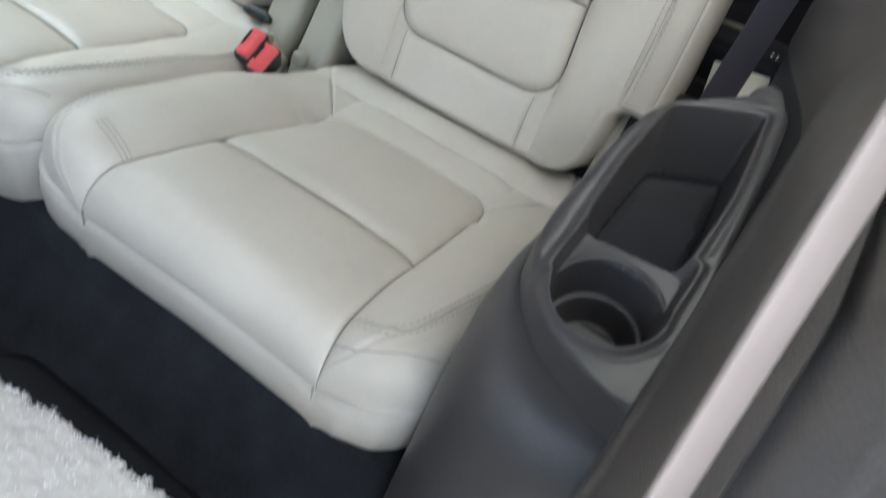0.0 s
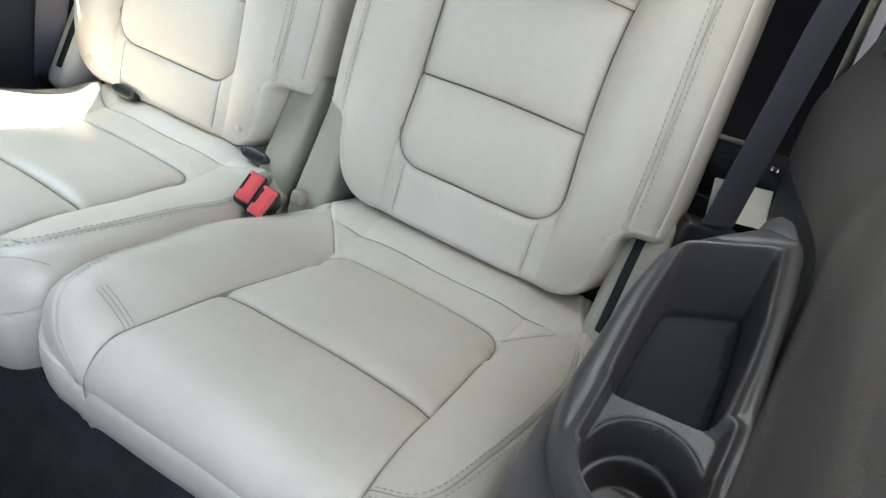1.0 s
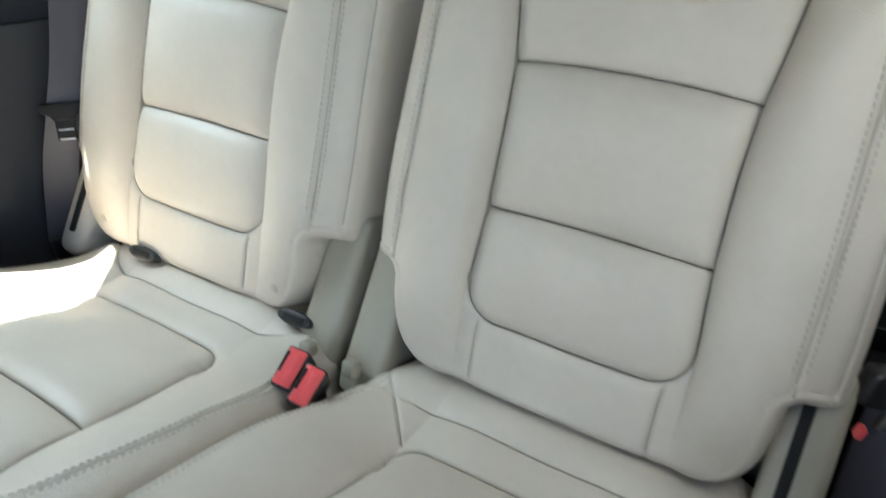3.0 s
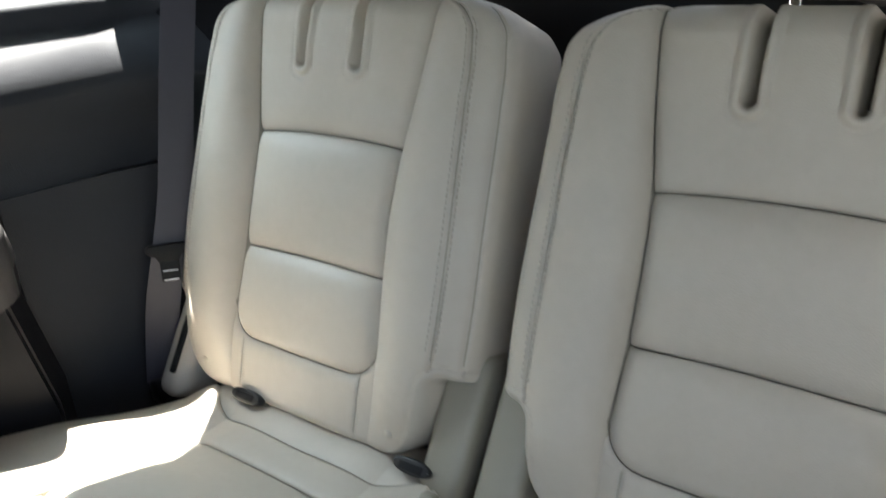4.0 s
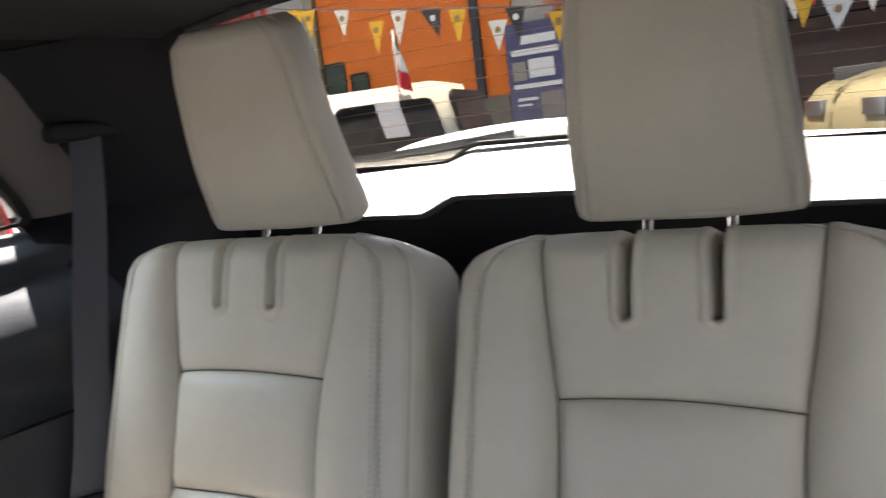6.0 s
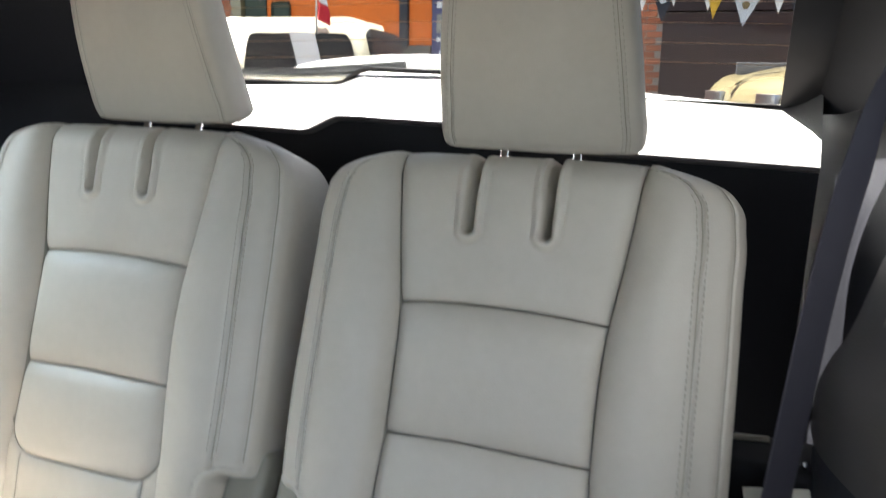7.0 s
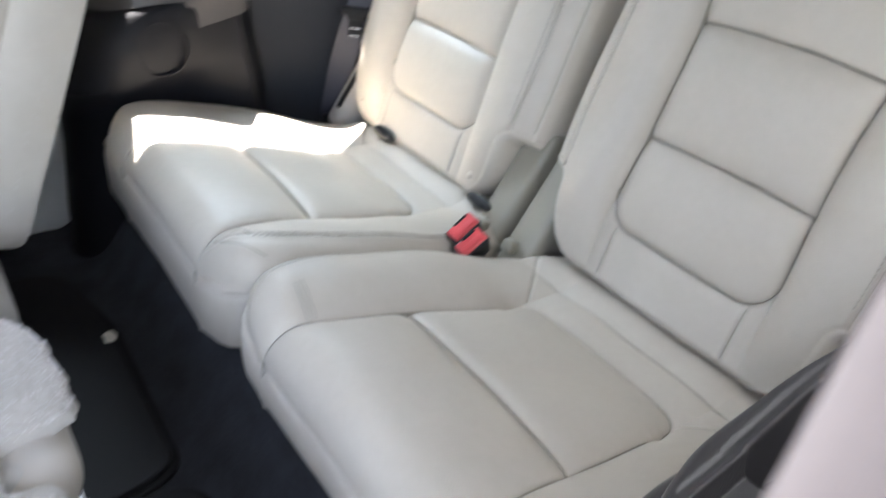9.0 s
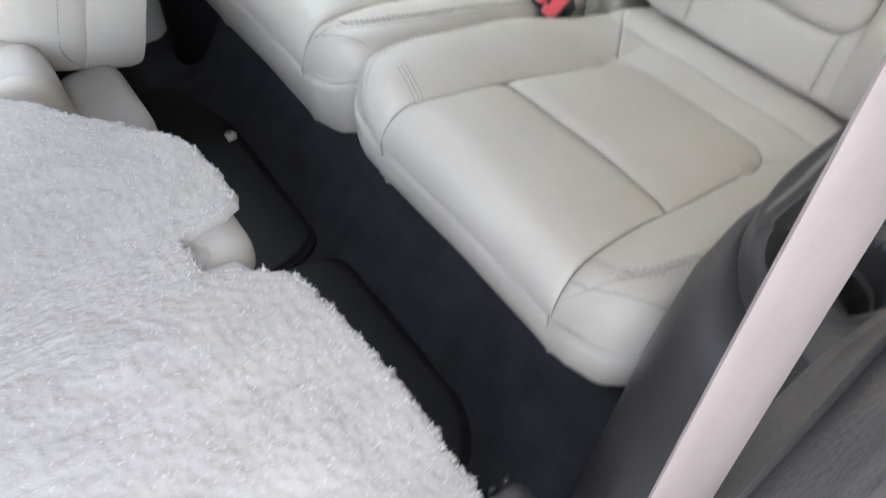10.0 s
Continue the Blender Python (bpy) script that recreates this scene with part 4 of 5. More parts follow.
    bend = ((1 - a) ** 3)[:, None] * np.array((eu[-1], es[-1])) + (3 * a * (1 - a) ** 2)[:, None] * c1 + (3 * a * a * (1 - a))[:, None] * c2 + (a ** 3)[:, None] * c3
    eu, es = np.concatenate([eu, bend[:, 0]]), np.concatenate([es, bend[:, 1]])
    tu, ts = np.gradient(eu), np.gradient(es)
    tl = np.hypot(tu, ts)
    rows = [stitch_row(cush, eu + off * ts / tl, es - off * tu / tl) for off in (-0.006, 0.006)]
    piping = seam_line(cush, eu, es, 0.0016, 0.0026)
    ss = np.linspace(0.20, 0.590, 120)
    rows += [stitch_row(cush, -(chalf_left(ss) - 0.040 - off), ss) for off in (-0.006, 0.006)]
    V, F = join(rows)
    mesh_part("stitching", V, F, THREAD, c, "double row of grey thread", kind="stuff")
    for off in (0.0, 0.006, 0.012):
        uu = np.linspace(0.172, 0.222, 16)
        V, F = seam_line(cush, -uu, 0.592 - 0.10 * (uu - 0.172) - off, 0.0011, 0.0014)
        mesh_part("decorative_stitch", V, F, THREAD, c)
    a = np.linspace(0, np.pi / 2, 20)
    side_s = 0.648 - np.geomspace(0.0006, 0.368, 120)
    iw0 = float(cins(np.array(0.26)))
    right_u = np.concatenate([cins(side_s), iw0 - 0.035 + 0.035 * np.cos(a)])
    right_s = np.concatenate([side_s, 0.275 - 0.035 * np.sin(a)])
    uu = np.concatenate([right_u, np.linspace(iw0 - 0.04, -iw0 + 0.04, 60), -right_u[::-1]])
    ss = np.concatenate([right_s, np.full(60, 0.240), right_s[::-1]])
    rows = [seam_line(cush, uu, ss)]
    w = float(cins(np.array(0.455)))
    uu = np.linspace(-w, w, 90)
    rows.append(seam_line(cush, uu, 0.455 - 0.004 * (1 - (uu / w) ** 2)))
    uu = np.linspace(-0.20, 0.20, 80) if side < 0 else np.linspace(-0.176, 0.176, 80)
    rows.append(seam_line(cush, uu, 0.178 - (0.030 if side < 0 else 0.0) * np.clip((np.abs(uu) - 0.13) / 0.07, 0, 1.3) ** 2, 0.0012))
    for sgn in (-1, 1) if side > 0 else ():
        ss = np.linspace(0.185, 0.243, 24)
        rows.append(seam_line(cush, sgn * (cins(ss) + 0.105 * (0.245 - ss) / 0.12), ss))
    ss = np.linspace(0.23, 0.60, 110)
    rows.append(seam_line(cush, -(chalf_left(ss) - 0.040), ss, 0.0012, 0.0030))
    rows.append(piping)
    uu = np.linspace(0.176, 0.275, 40)
    rows.append(seam_line(cush, uu, 0.624 - 5.2 * np.maximum(uu - 0.195, 0) ** 2 - 0.12 * np.maximum(uu - 0.195, 0), 0.0011, 0.0012))
    # seams that fall from the insert's corners down the front
    for sgn in (-1, 1):
        top = cush.at(np.array(sgn * 0.177), np.array(0.6475))
        V, F = ribbon([(top[0], top[1] - 0.0012, z) for z in np.linspace(top[2] + 0.004, top[2] - 0.018, 5)], [(1, 0, 0)] * 5, 0.0016, 0.0022)
        rows.append((V, F))
    for V, F in rows:
        mesh_part("seam", V, F, SEAM_SHADE, c, "dark strip painting the shade in a sewn seam")
    # filler block added to stop the bright leak below the backrest
    part("leak_filler", block(back_x - 0.26, back_x + 0.26, -0.05, 0.0, 0.10, 0.30, 0.02), CARPET, seat, "added black filler behind the seat's hinge")
    part("seat_base", block(cushion_x - 0.235, cushion_x + 0.235, -0.60, -0.14, 0.085, 0.175, 0.01), CARPET, seat)

    rest, hhalf = headrest_pad(head[0], head[1], head[2])
    V, F = rest.mesh(96, 80, [(0.008, 0.001), (0.025, 0.001), (0.040, -0.001), (0.050, -0.008), (0.056, -0.022)], ends=0.5)
    hr = mesh_part("headrest", V, F, LEATHER, seat, "greige leather headrest, raised")
    ss = np.linspace(0.006, 0.312, 90)
    rows = [seam_line(rest, sgn * (hhalf(ss) - 0.020), ss, 0.0010, 0.0010) for sgn in (-1, 1)]
    for V, F in rows:
        mesh_part("seam", V, F, SEAM_SHADE, hr, "dark strip painting the shade in a sewn seam")
    rows = [stitch_row(rest, sgn * (hhalf(ss) - off), ss) for sgn in (-1, 1) for off in (0.015, 0.025)]
    V, F = join(rows)
    mesh_part("stitching", V, F, THREAD_PALE, hr, "double row of pale grey thread", kind="stuff")
    for sgn in (-1, 1):
        part("post", rod((head[0] + sgn * 0.053, head[1] - 0.02, 0.72), (head[0] + sgn * 0.053, head[1] + 0.03, head[2] + 0.02), 0.006), CHROME, hr, "chrome headrest post")
    # moulded hinge covers beside the foot of the backrest
    for sgn in (-1, 1):
        m = Matrix(((1, 0, 0, back_x + sgn * (0.268 if side > 0 else 0.282)), (0, EN[1], ES[1], 0), (0, EN[2], ES[2], 0.62), (0, 0, 0, 1)))
        low = -0.46 if sgn == side else -0.47
        bm = block(-0.036 if sgn > 0 else -0.028, 0.028 if sgn > 0 else 0.036, -0.12, -0.022, low, -0.240, 0.014 if sgn != -1 or side > 0 else 0.026, 4)
        for v in bm.verts:
            v.co.y += 0.05 * (-0.24 - v.co.z) / 0.22
        bm.transform(m)
        outer_left = side < 0 and sgn < 0
        shield = part("hinge_cover", bm, LEATHER_SIDE if outer_left else SHIELD, seat, "greige vinyl hinge cover" if outer_left else "grey-beige plastic hinge cover")
        if sgn == side:
            bm = block(side * -0.010 - 0.0065, side * -0.010 + 0.0065, -0.035, -0.0185, -0.415, -0.246, 0.003)
            for v in bm.verts:
                v.co.y += 0.05 * (-0.24 - v.co.z) / 0.22
            bm.transform(m)
            part("release_strap", bm, FLAP, shield, "black release strap in its slot")
        else:
            bm = block(-0.012, 0.012, -0.02, 0.0, -0.44, -0.416, 0.006)
            for v in bm.verts:
                v.co.y += 0.045
            bm.transform(m)
            part("bolt_cap", bm, SHIELD, shield)
    if side < 0:
        for sgn in (-1, 1):
            p = back.at(np.array(sgn * 0.186), np.array(0.026))
            q = p + EN * 0.0025
            part("snap_button", rod(p - EN * 0.004, q, 0.0075, 20, 0.006), LEATHER, b, "leather-covered button")
    return seat, back


def anchor_flap(x):
    m = pose(x, -0.146, 0.246, 52, 0, 0)
    lens = [(0.031 * math.copysign(abs(math.cos(a)) ** 0.75, math.cos(a)), 0.0105 * math.sin(a)) for a in np.linspace(0, 2 * math.pi, 33)[:-1]]
    bm = prism([(p, q, -0.014) for p, q in lens], (0, 0, 0.018), 0.003, 3)
    bm.transform(m)
    f = part("anchor_flap", bm, BLACK, None, "small glossy black child-seat anchor flap at the backrest's foot", category="anchor flap", group="anchor flaps")
    bm = block(-0.019, 0.019, -0.0060, 0.0045, 0.0030, 0.0052, 0.0008)
    bm.transform(m)
    part("finger_grip", bm, FLAP, f)
    return f


def buckle(x, y, z, facing, rise, label):
    """A belt buckle; facing is the way its button looks, rise the way along the button."""
    t = thing("seat_buckle", (x, y, z), label, "seat buckle", group="buckles between the seats")
    n = Vector(facing).normalized()
    a = Vector(rise)
    a = (a - n * a.dot(n)).normalized()
    w = a.cross(n)
    m = Matrix(((w.x, a.x, n.x, x), (w.y, a.y, n.y, y), (w.z, a.z, n.z, z), (0, 0, 0, 1)))
    pieces = (("housing", (-0.0155, 0.0150, -0.028, 0.027, -0.050, 0.0, 0.004), BLACK), ("release_button", (-0.0125, 0.0125, -0.0255, 0.0245, -0.004, 0.0045, 0.003), RED),
              ("tongue_slot", (-0.0128, -0.0086, -0.010, 0.018, -0.002, 0.0054, 0.0010), FLAP), ("raised_mark", (-0.0010, 0.0085, -0.019, 0.018, 0.004, 0.0068, 0.0015), RED), ("stalk", (-0.008, 0.008, -0.02, 0.02, -0.12, -0.05, 0.002), BLACK))
    made = {}
    for name, size, mat in pieces:
        bm = block(*size)
        bm.transform(m)
        made[name] = part(name, bm, mat, made["release_button"] if name == "raised_mark" else t, "red push button" if name == "release_button" else "")
    return t

# ---------------------------------------------------------------- belts
def belt_left():
    t = thing("seat_belt", (-0.62, -0.14, 0.22), "plum-grey seat belt with black tongue, hanging down beside the seat", "seat belt", group="seat belts")
    V, F = ribbon([(-0.750, 0.115, 1.025), (-0.722, 0.075, 0.90), (-0.682, 0.000, 0.70), (-0.660, -0.055, 0.52), (-0.656, -0.090, 0.42), (-0.672, -0.112, 0.32), (-0.688, -0.128, 0.18)],
                  [(0.25, 1, 0), (0.3, 1, 0), (0.45, 1, 0), (0.5, 0.9, 0), (0.55, 0.9, 0), (0.6, 0.8, 0), (0.6, 0.8, 0)], 0.056, 0.0022)
    mesh_part("webbing", V, F, WEB_DARK, t)
    m = look((-0.650, -0.096, 0.432), (-0.650 + 0.75, -0.096 - 0.62, 0.60)) @ pose(0, 0, 0, 0, 180, 0)
    outline = [(-0.036, 0.004), (-0.034, -0.007), (-0.020, -0.012), (-0.017, -0.020), (0.017, -0.020), (0.020, -0.012), (0.034, -0.007), (0.036, 0.004), (0.030, 0.009), (-0.030, 0.009)]
    bm = prism([(p, q, -0.005) for p, q in outline], (0, 0, 0.010), 0.002)
    bm.transform(m)
    tongue = part("tongue", bm, FLAP, t, "black plastic belt tongue")
    bm = block(-0.0155, 0.0155, -0.054, -0.018, -0.0015, 0.0015, 0.001)
    bm.transform(m)
    plate = part("latch_plate", bm, FLAP, tongue, "black coated latch plate")
    for zz in (-0.052, -0.036):
        bm = block(-0.012, 0.012, zz - 0.001, zz + 0.001, 0.0012, 0.0028, 0.0004)
        bm.transform(m)
        part("bare_edge", bm, STEEL, plate, "bare steel edge of the latch plate")
    part("guide", block(-0.788, -0.738, 0.050, 0.190, 1.014, 1.050, 0.014), FLAP, t, "black belt guide in the pillar")
    part("anchor", block(-0.700, -0.672, -0.150, -0.110, 0.15, 0.19, 0.006), BLACK, t)
    return t


def belt_right():
    t = thing("seat_belt", (0.62, -0.02, 0.30), "plum-grey seat belt running up behind the seat from a black anchor", "seat belt", group="seat belts")
    V, F = ribbon([(0.616, -0.030, 0.36), (0.622, -0.015, 0.44), (0.634, 0.0, 0.58), (0.645, 0.010, 0.70), (0.662, 0.020, 0.82), (0.690, 0.050, 0.93), (0.765, 0.115, 1.025)],
                  [(0.62, 0.78, 0)] * 5 + [(0.4, 0.9, 0), (-0.1, 1, 0)], 0.057, 0.0022)
    mesh_part("webbing", V, F, WEB_DARK, t)
    part("guide", block(0.755, 0.800, 0.060, 0.175, 1.018, 1.050, 0.012), BLACK, t, "black belt guide in the pillar")
    bm = block(-0.042, 0.042, -0.012, 0.018, -0.022, 0.020, 0.008)
    bm.transform(pose(0.612, -0.035, 0.372, 0, 12, 28))
    tongue = part("tongue", bm, BLACK, t, "black plastic belt tongue")
    bm = block(-0.004, 0.004, -0.020, -0.010, -0.040, -0.012, 0.002)
    bm.transform(pose(0.606, -0.035, 0.372, 0, 20, 28))
    part("latch_plate", bm, STEEL, tongue, "steel latch plate")
    part("lower_webbing", block(0.585, 0.640, -0.045, -0.040, 0.16, 0.36, 0.001), WEB_DARK, t)
    bm = block(-0.004, 0.004, -0.006, 0.006, -0.008, 0.006, 0.002)
    bm.transform(pose(0.586, -0.082, 0.345, 0, 20, 20))
    part("release_button", bm, RED, t, "red push button of the outer buckle")
    return t


def belt_door():
    t = thing("seat_belt", (0.776, -0.93, 0.20), "pale grey seat belt hanging flat beside the door opening", "seat belt", group="seat belts")
    V, F = ribbon([(0.794, -0.958, 0.20), (0.784, -0.906, 0.40), (0.774, -0.857, 0.60), (0.766, -0.804, 0.80), (0.760, -0.765, 0.95), (0.754, -0.735, 1.10)],
                  [(0.35, 1, 0), (0.45, 1, 0), (0.48, 1, 0), (0.45, 1, 0), (0.35, 1, 0), (0.2, 1, 0)], 0.029, 0.0024)
    mesh_part("webbing", V, F, WEB_LIGHT, t)
    part("anchor", block(0.775, 0.80, -1.0, -0.94, 0.10, 0.20, 0.008), BLACK, t)
    part("guide", block(0.735, 0.790, -0.775, -0.695, 1.085, 1.125, 0.01), BLACK, t)
    return t


# ---------------------------------------------------------------- second row
def fibres(rim, en, count, seed, reach=0.010):
    """Short loose carpet fibres along a rim of points."""
    rnd = random.Random(seed)
    V, F = [], []
    for _ in range(count):
        a = rnd.randrange(len(rim) - 1)
        p = Vector(rim[a]).lerp(Vector(rim[a + 1]), rnd.random())
        d = Vector((rnd.uniform(-1, 1), rnd.uniform(-1, 1), rnd.uniform(-0.3, 0.7))).normalized() * rnd.uniform(0.3, 1) * reach
        s = d.cross(Vector((rnd.random(), rnd.random(), rnd.random()))).normalized() * 0.0007
        k = len(V)
        V += [p - s, p + s, p + d * 0.6 + s * 0.7 + Vector((0, 0, 0.001)), p + d]
        F += [(k, k + 1, k + 2), (k, k + 2, k + 3)]
    return V, F


def folded_seat(name_label, xs, fronts, at, seed):
    """A backrest folded flat; fronts gives its rear edge across the car."""
    t = thing("folded_seat", at, name_label, "folded seat", group="second-row seats")
    worn = lambda s, q: 0.0026 * np.sin(s * 173 + q) * np.sin(s * 61 + 2 * q) + 0.0016 * np.sin(s * 420 + 3 * q)
    near = lambda s: -1.45 + 0.0 * s
    edge = lambda s: np.interp(s, xs, fronts) + worn(s, seed)

    def height(u, s):
        h = 0.0
        for f, a in ((9, 0.0030), (34, 0.0020), (95, 0.0016), (210, 0.0012)):
            h = h + a * np.vectorize(lambda x, y: noise.noise((x * f, y * f, seed * 1.7)))(u, s)
        return h

    ex, es, en = (0, 1, 0), (1, 0, 0), (0, 0, 1)
    p = Pad(xs[0], xs[-1], near, edge, height, (0, 0, 0.29), ex, es, en, roll=0.009)
    rows = (np.unique(np.concatenate([np.linspace(xs[0], xs[-1], 260), np.linspace(0.13, 0.26, 90)])) - xs[0]) / (xs[-1] - xs[0])
    V, F = p.mesh(rows, 200, [(0.004, 0.001), (0.010, 0.0)], ends=0.2)
    top = mesh_part("carpet_back", V, F, FLEECE, t, "worn pale grey fleece carpet on the folded backrest")
    ss = np.linspace(xs[0] + 0.003, xs[-1] - 0.003, 420)
    rim = [tuple(q) for q in p.at(edge(ss) - 0.004, ss)]
    V, F = fibres(rim, None, 1100, seed, 0.0085)
    mesh_part("fibre", V, F, FIBRE, top, "loose pale fibres at the carpet's edge", kind="stuff")
    # loose tufts over the pile
    rnd = random.Random(seed + 7)
    V, F = [], []
    for _ in range(9000):
        s = xs[0] + (xs[-1] - xs[0]) * rnd.random()
        e = float(edge(np.array(s)))
        u = e - (e + 1.45) * rnd.random() ** 1.5
        q = Vector(p.at(np.array(u), np.array(s)))
        d = Vector((rnd.uniform(-1, 1), rnd.uniform(-1, 1), rnd.uniform(0.0, 0.5))).normalized() * rnd.uniform(0.0015, 0.0060)
        w = d.cross(Vector((0, 0, 1))).normalized() * 0.0007
        k = len(V)
        V += [q - w, q + w, q + d]
        F += [(k, k + 1, k + 2)]
    mesh_part("tuft", V, F, FIBRE, top, "pilled carpet tufts", kind="stuff")
    roll = lambda s: edge(s) - 0.012
    q = Pad(xs[0] + 0.012, xs[-1] - 0.012, near, roll, lambda u, s: 0 * u, (0, 0, 0.280), ex, es, en, roll=0.03)
    V, F = q.mesh(rows, 40, [(0.03, 0.004), (0.06, 0.006), (0.09, 0.0), (0.11, -0.02)], ends=0.6)
    mesh_part("backrest", V, F, LEATHER_SIDE, t, "greige leather side of the folded backrest")
    # leather corner that bulges out beside the notch
    part("corner_roll", block(0.085, 0.206, -0.955, -0.868, 0.185, 0.276, 0.040, 6), LEATHER_SIDE, t, "greige leather corner beside the recliner")
    return t


def upright_seat():
    t = thing("passenger_seat", (-0.47, -1.1, -0.07), "upright second-row seat in greige leather with a carpeted back", "car seat", group="second-row seats")
    lean = radians(20)
    es, en = np.array((0, math.sin(lean), math.cos(lean))), np.array((0, -math.cos(lean), math.sin(lean)))
    half = lambda s: smooth_curve(s, [0, 0.01, 0.03, 0.10, 0.45, 0.60, 0.66, 0.69, 0.70], [0.235, 0.252, 0.264, 0.270, 0.268, 0.255, 0.225, 0.18, 0.15])

    def height(u, s):
        e = half(s) - np.abs(u)
        return 0.02 * np.sin(np.pi * np.clip(e / 0.15, 0, 1) * 0.8) + groove(e - 0.06, 0.003, 0.004)

    foot = np.array((-0.646, -0.872, 0.172))
    o = foot + en * 0.165
    p = Pad(0, 0.70, lambda s: -half(s), half, height, o, (1, 0, 0), es, en, roll=0.05, roll0=0.03, roll1=0.06)
    V, F = p.mesh(110, 90, [(0.02, 0.003), (0.045, 0.004), (0.058, 0.004), (0.062, 0.0015), (0.066, 0.004), (0.11, 0.005), (0.145, 0.003), (0.155, 0.0)], ends=0.5)
    b = mesh_part("backrest", V, F, LEATHER, t, "greige leather backrest, upright")
    # stitches down the side and round the bottom corner
    V, F = [], []
    line = [(q, -0.070) for q in np.arange(0.60, 0.075, -0.0075)]
    line += [(0.070 - 0.052 * math.sin(a), -0.122 + 0.052 * math.cos(a)) for a in np.linspace(0.1, math.pi / 2, 12)]
    line += [(0.018, q) for q in np.arange(-0.129, -0.152, -0.0075)]
    for (q, n), (q2, n2) in zip(line, line[1:]):
        c = o + es * q + en * n + np.array((float(half(np.array(q))) + 0.006, 0, 0))
        d = es * (q2 - q) + en * (n2 - n)
        d = d / np.linalg.norm(d)
        w = np.cross(d, (1, 0, 0)) * 0.0008
        k = len(V)
        V += [tuple(c - d * 0.0024 - w), tuple(c - d * 0.0024 + w), tuple(c + d * 0.0024 - w), tuple(c + d * 0.0024 + w), tuple(c + np.array((0.0014, 0, 0)))]
        F += [(k, k + 1, k + 4), (k + 1, k + 3, k + 4), (k + 3, k + 2, k + 4), (k + 2, k, k + 4)]
    mesh_part("stitching", V, F, THREAD, b, kind="stuff")
    hw2 = lambda s: half(s) + 0.004
    r = Pad(-0.005, 0.695, lambda s: -hw2(s), hw2, lambda u, s: 0.002 * np.sin(u * 50) * np.sin(s * 43), foot - en * 0.008, (-1, 0, 0), es, -en, roll=0.006)
    V, F = r.mesh(80, 60, [(0.008, 0.0)], ends=0.4)
    back = mesh_part("carpet_back", V, F, FLEECE, t, "pale grey fleece carpet on the seat's back")
    ss = np.linspace(0.0, 0.62, 120)
    rim = [tuple(q) for q in r.at(-hw2(ss) + 0.002, ss)]
    V, F = fibres(rim, None, 420, 41, 0.008)
    mesh_part("fibre", V, F, FIBRE, back, kind="stuff")
    cap = block(-0.42, -0.205, -0.980, -0.868, 0.09, 0.196, 0.036, 6)
    part("recliner_cover", cap, PALE_CAP, t, "pale grey plastic recliner cover")
    part("side_cover", block(-0.40, -0.270, -1.10, -0.965, 0.10, 0.290, 0.04, 5), LEATHER_SIDE, t)
    part("cushion", block(-0.78, -0.24, -1.45, -0.97, 0.06, 0.285, 0.05, 5), LEATHER, t)
    for x in (-0.66, -0.28):
        part("leg", block(x - 0.03, x + 0.03, -1.40, -0.90, -0.072, 0.11, 0.015), BLACK, t)
    return t


def seat_mount(x0, x1, y0, y1):
    t = thing("seat_bracket", ((x0 + x1) / 2, (y0 + y1) / 2, -0.07), "black steel bracket under a folded seat", "seat bracket", group="seat brackets")
    part("plate", block(x0, x1, y0, y1, -0.074, 0.165, 0.012), BLACK, t)
    return t


def recliner():
    t = thing("recliner", (0.20, -0.93, 0.17), "pale grey plastic recliner caps in the gap between two folded seats", "recliner")
    part("cap", block(0.150, 0.196, -0.985, -0.905, 0.17, 0.272, 0.018, 5), PALE_CAP, t)
    part("cap", block(0.200, 0.252, -0.985, -0.888, 0.16, 0.268, 0.024, 6), PALE_CAP, t)
    part("bracket", block(0.15, 0.25, -0.945, -0.90, -0.07, 0.20, 0.01), BLACK, t)
    return t


def floor_mat(outline, label):
    bm = prism([(x, y, -0.0705) for x, y in outline], (0, 0, 0.018), 0.004, 2)
    mat = part("floor_mat", bm, RUBBER_AND_SHADE, None, label, smooth=False, category="floor mat", group="floor mats")
    cx, cy = (sum(p[i] for p in outline) / len(outline) for i in (0, 1))
    # slightly wider black sheet paints the shadow line along the mat's edge
    wide = [(x + 0.011 * (x - cx) / math.hypot(x - cx, y - cy), y + 0.014 * (y - cy) / math.hypot(x - cx, y - cy), -0.071) for x, y in outline]
    part("edge_shade_strip", prism(wide, (0, 0, 0.009), 0.002), FLAP, mat, "black strip standing in for the shade round the mat", smooth=False)
    return mat


def scrap(x, y, z, r, mat, label, seed):
    rnd = random.Random(seed)
    bm = bmesh.new()
    bmesh.ops.create_icosphere(bm, subdivisions=2, radius=r)
    for v in bm.verts:
        v.co *= rnd.uniform(0.6, 1.25)
        v.co.z *= 0.75
    bm.transform(Matrix.Translation((x, y, z)))
    return part("paper_scrap", bm, mat, None, label, smooth=False, category="litter")


def rounded(points, r, n=5):
    """Rounds the corners of a flat outline."""
    out = []
    k = len(points)
    for i in range(k):
        p, a, b = Vector(points[i]), Vector(points[i - 1]), Vector(points[(i + 1) % k])
        d0, d1 = (a - p), (b - p)
        q = min(r, d0.length * 0.45, d1.length * 0.45)
        s, e = p + d0.normalized() * q, p + d1.normalized() * q
        for j in range(n + 1):
            t = j / n
            out.append(tuple((1 - t) ** 2 * s + 2 * t * (1 - t) * p + t * t * e))
    return out


# ---------------------------------------------------------------- street
ASPHALT = material("asphalt", (0.075, 0.073, 0.07), 0.9, grain=0.6, grain_size=0.012, spots=0.2, spot_size=0.6)
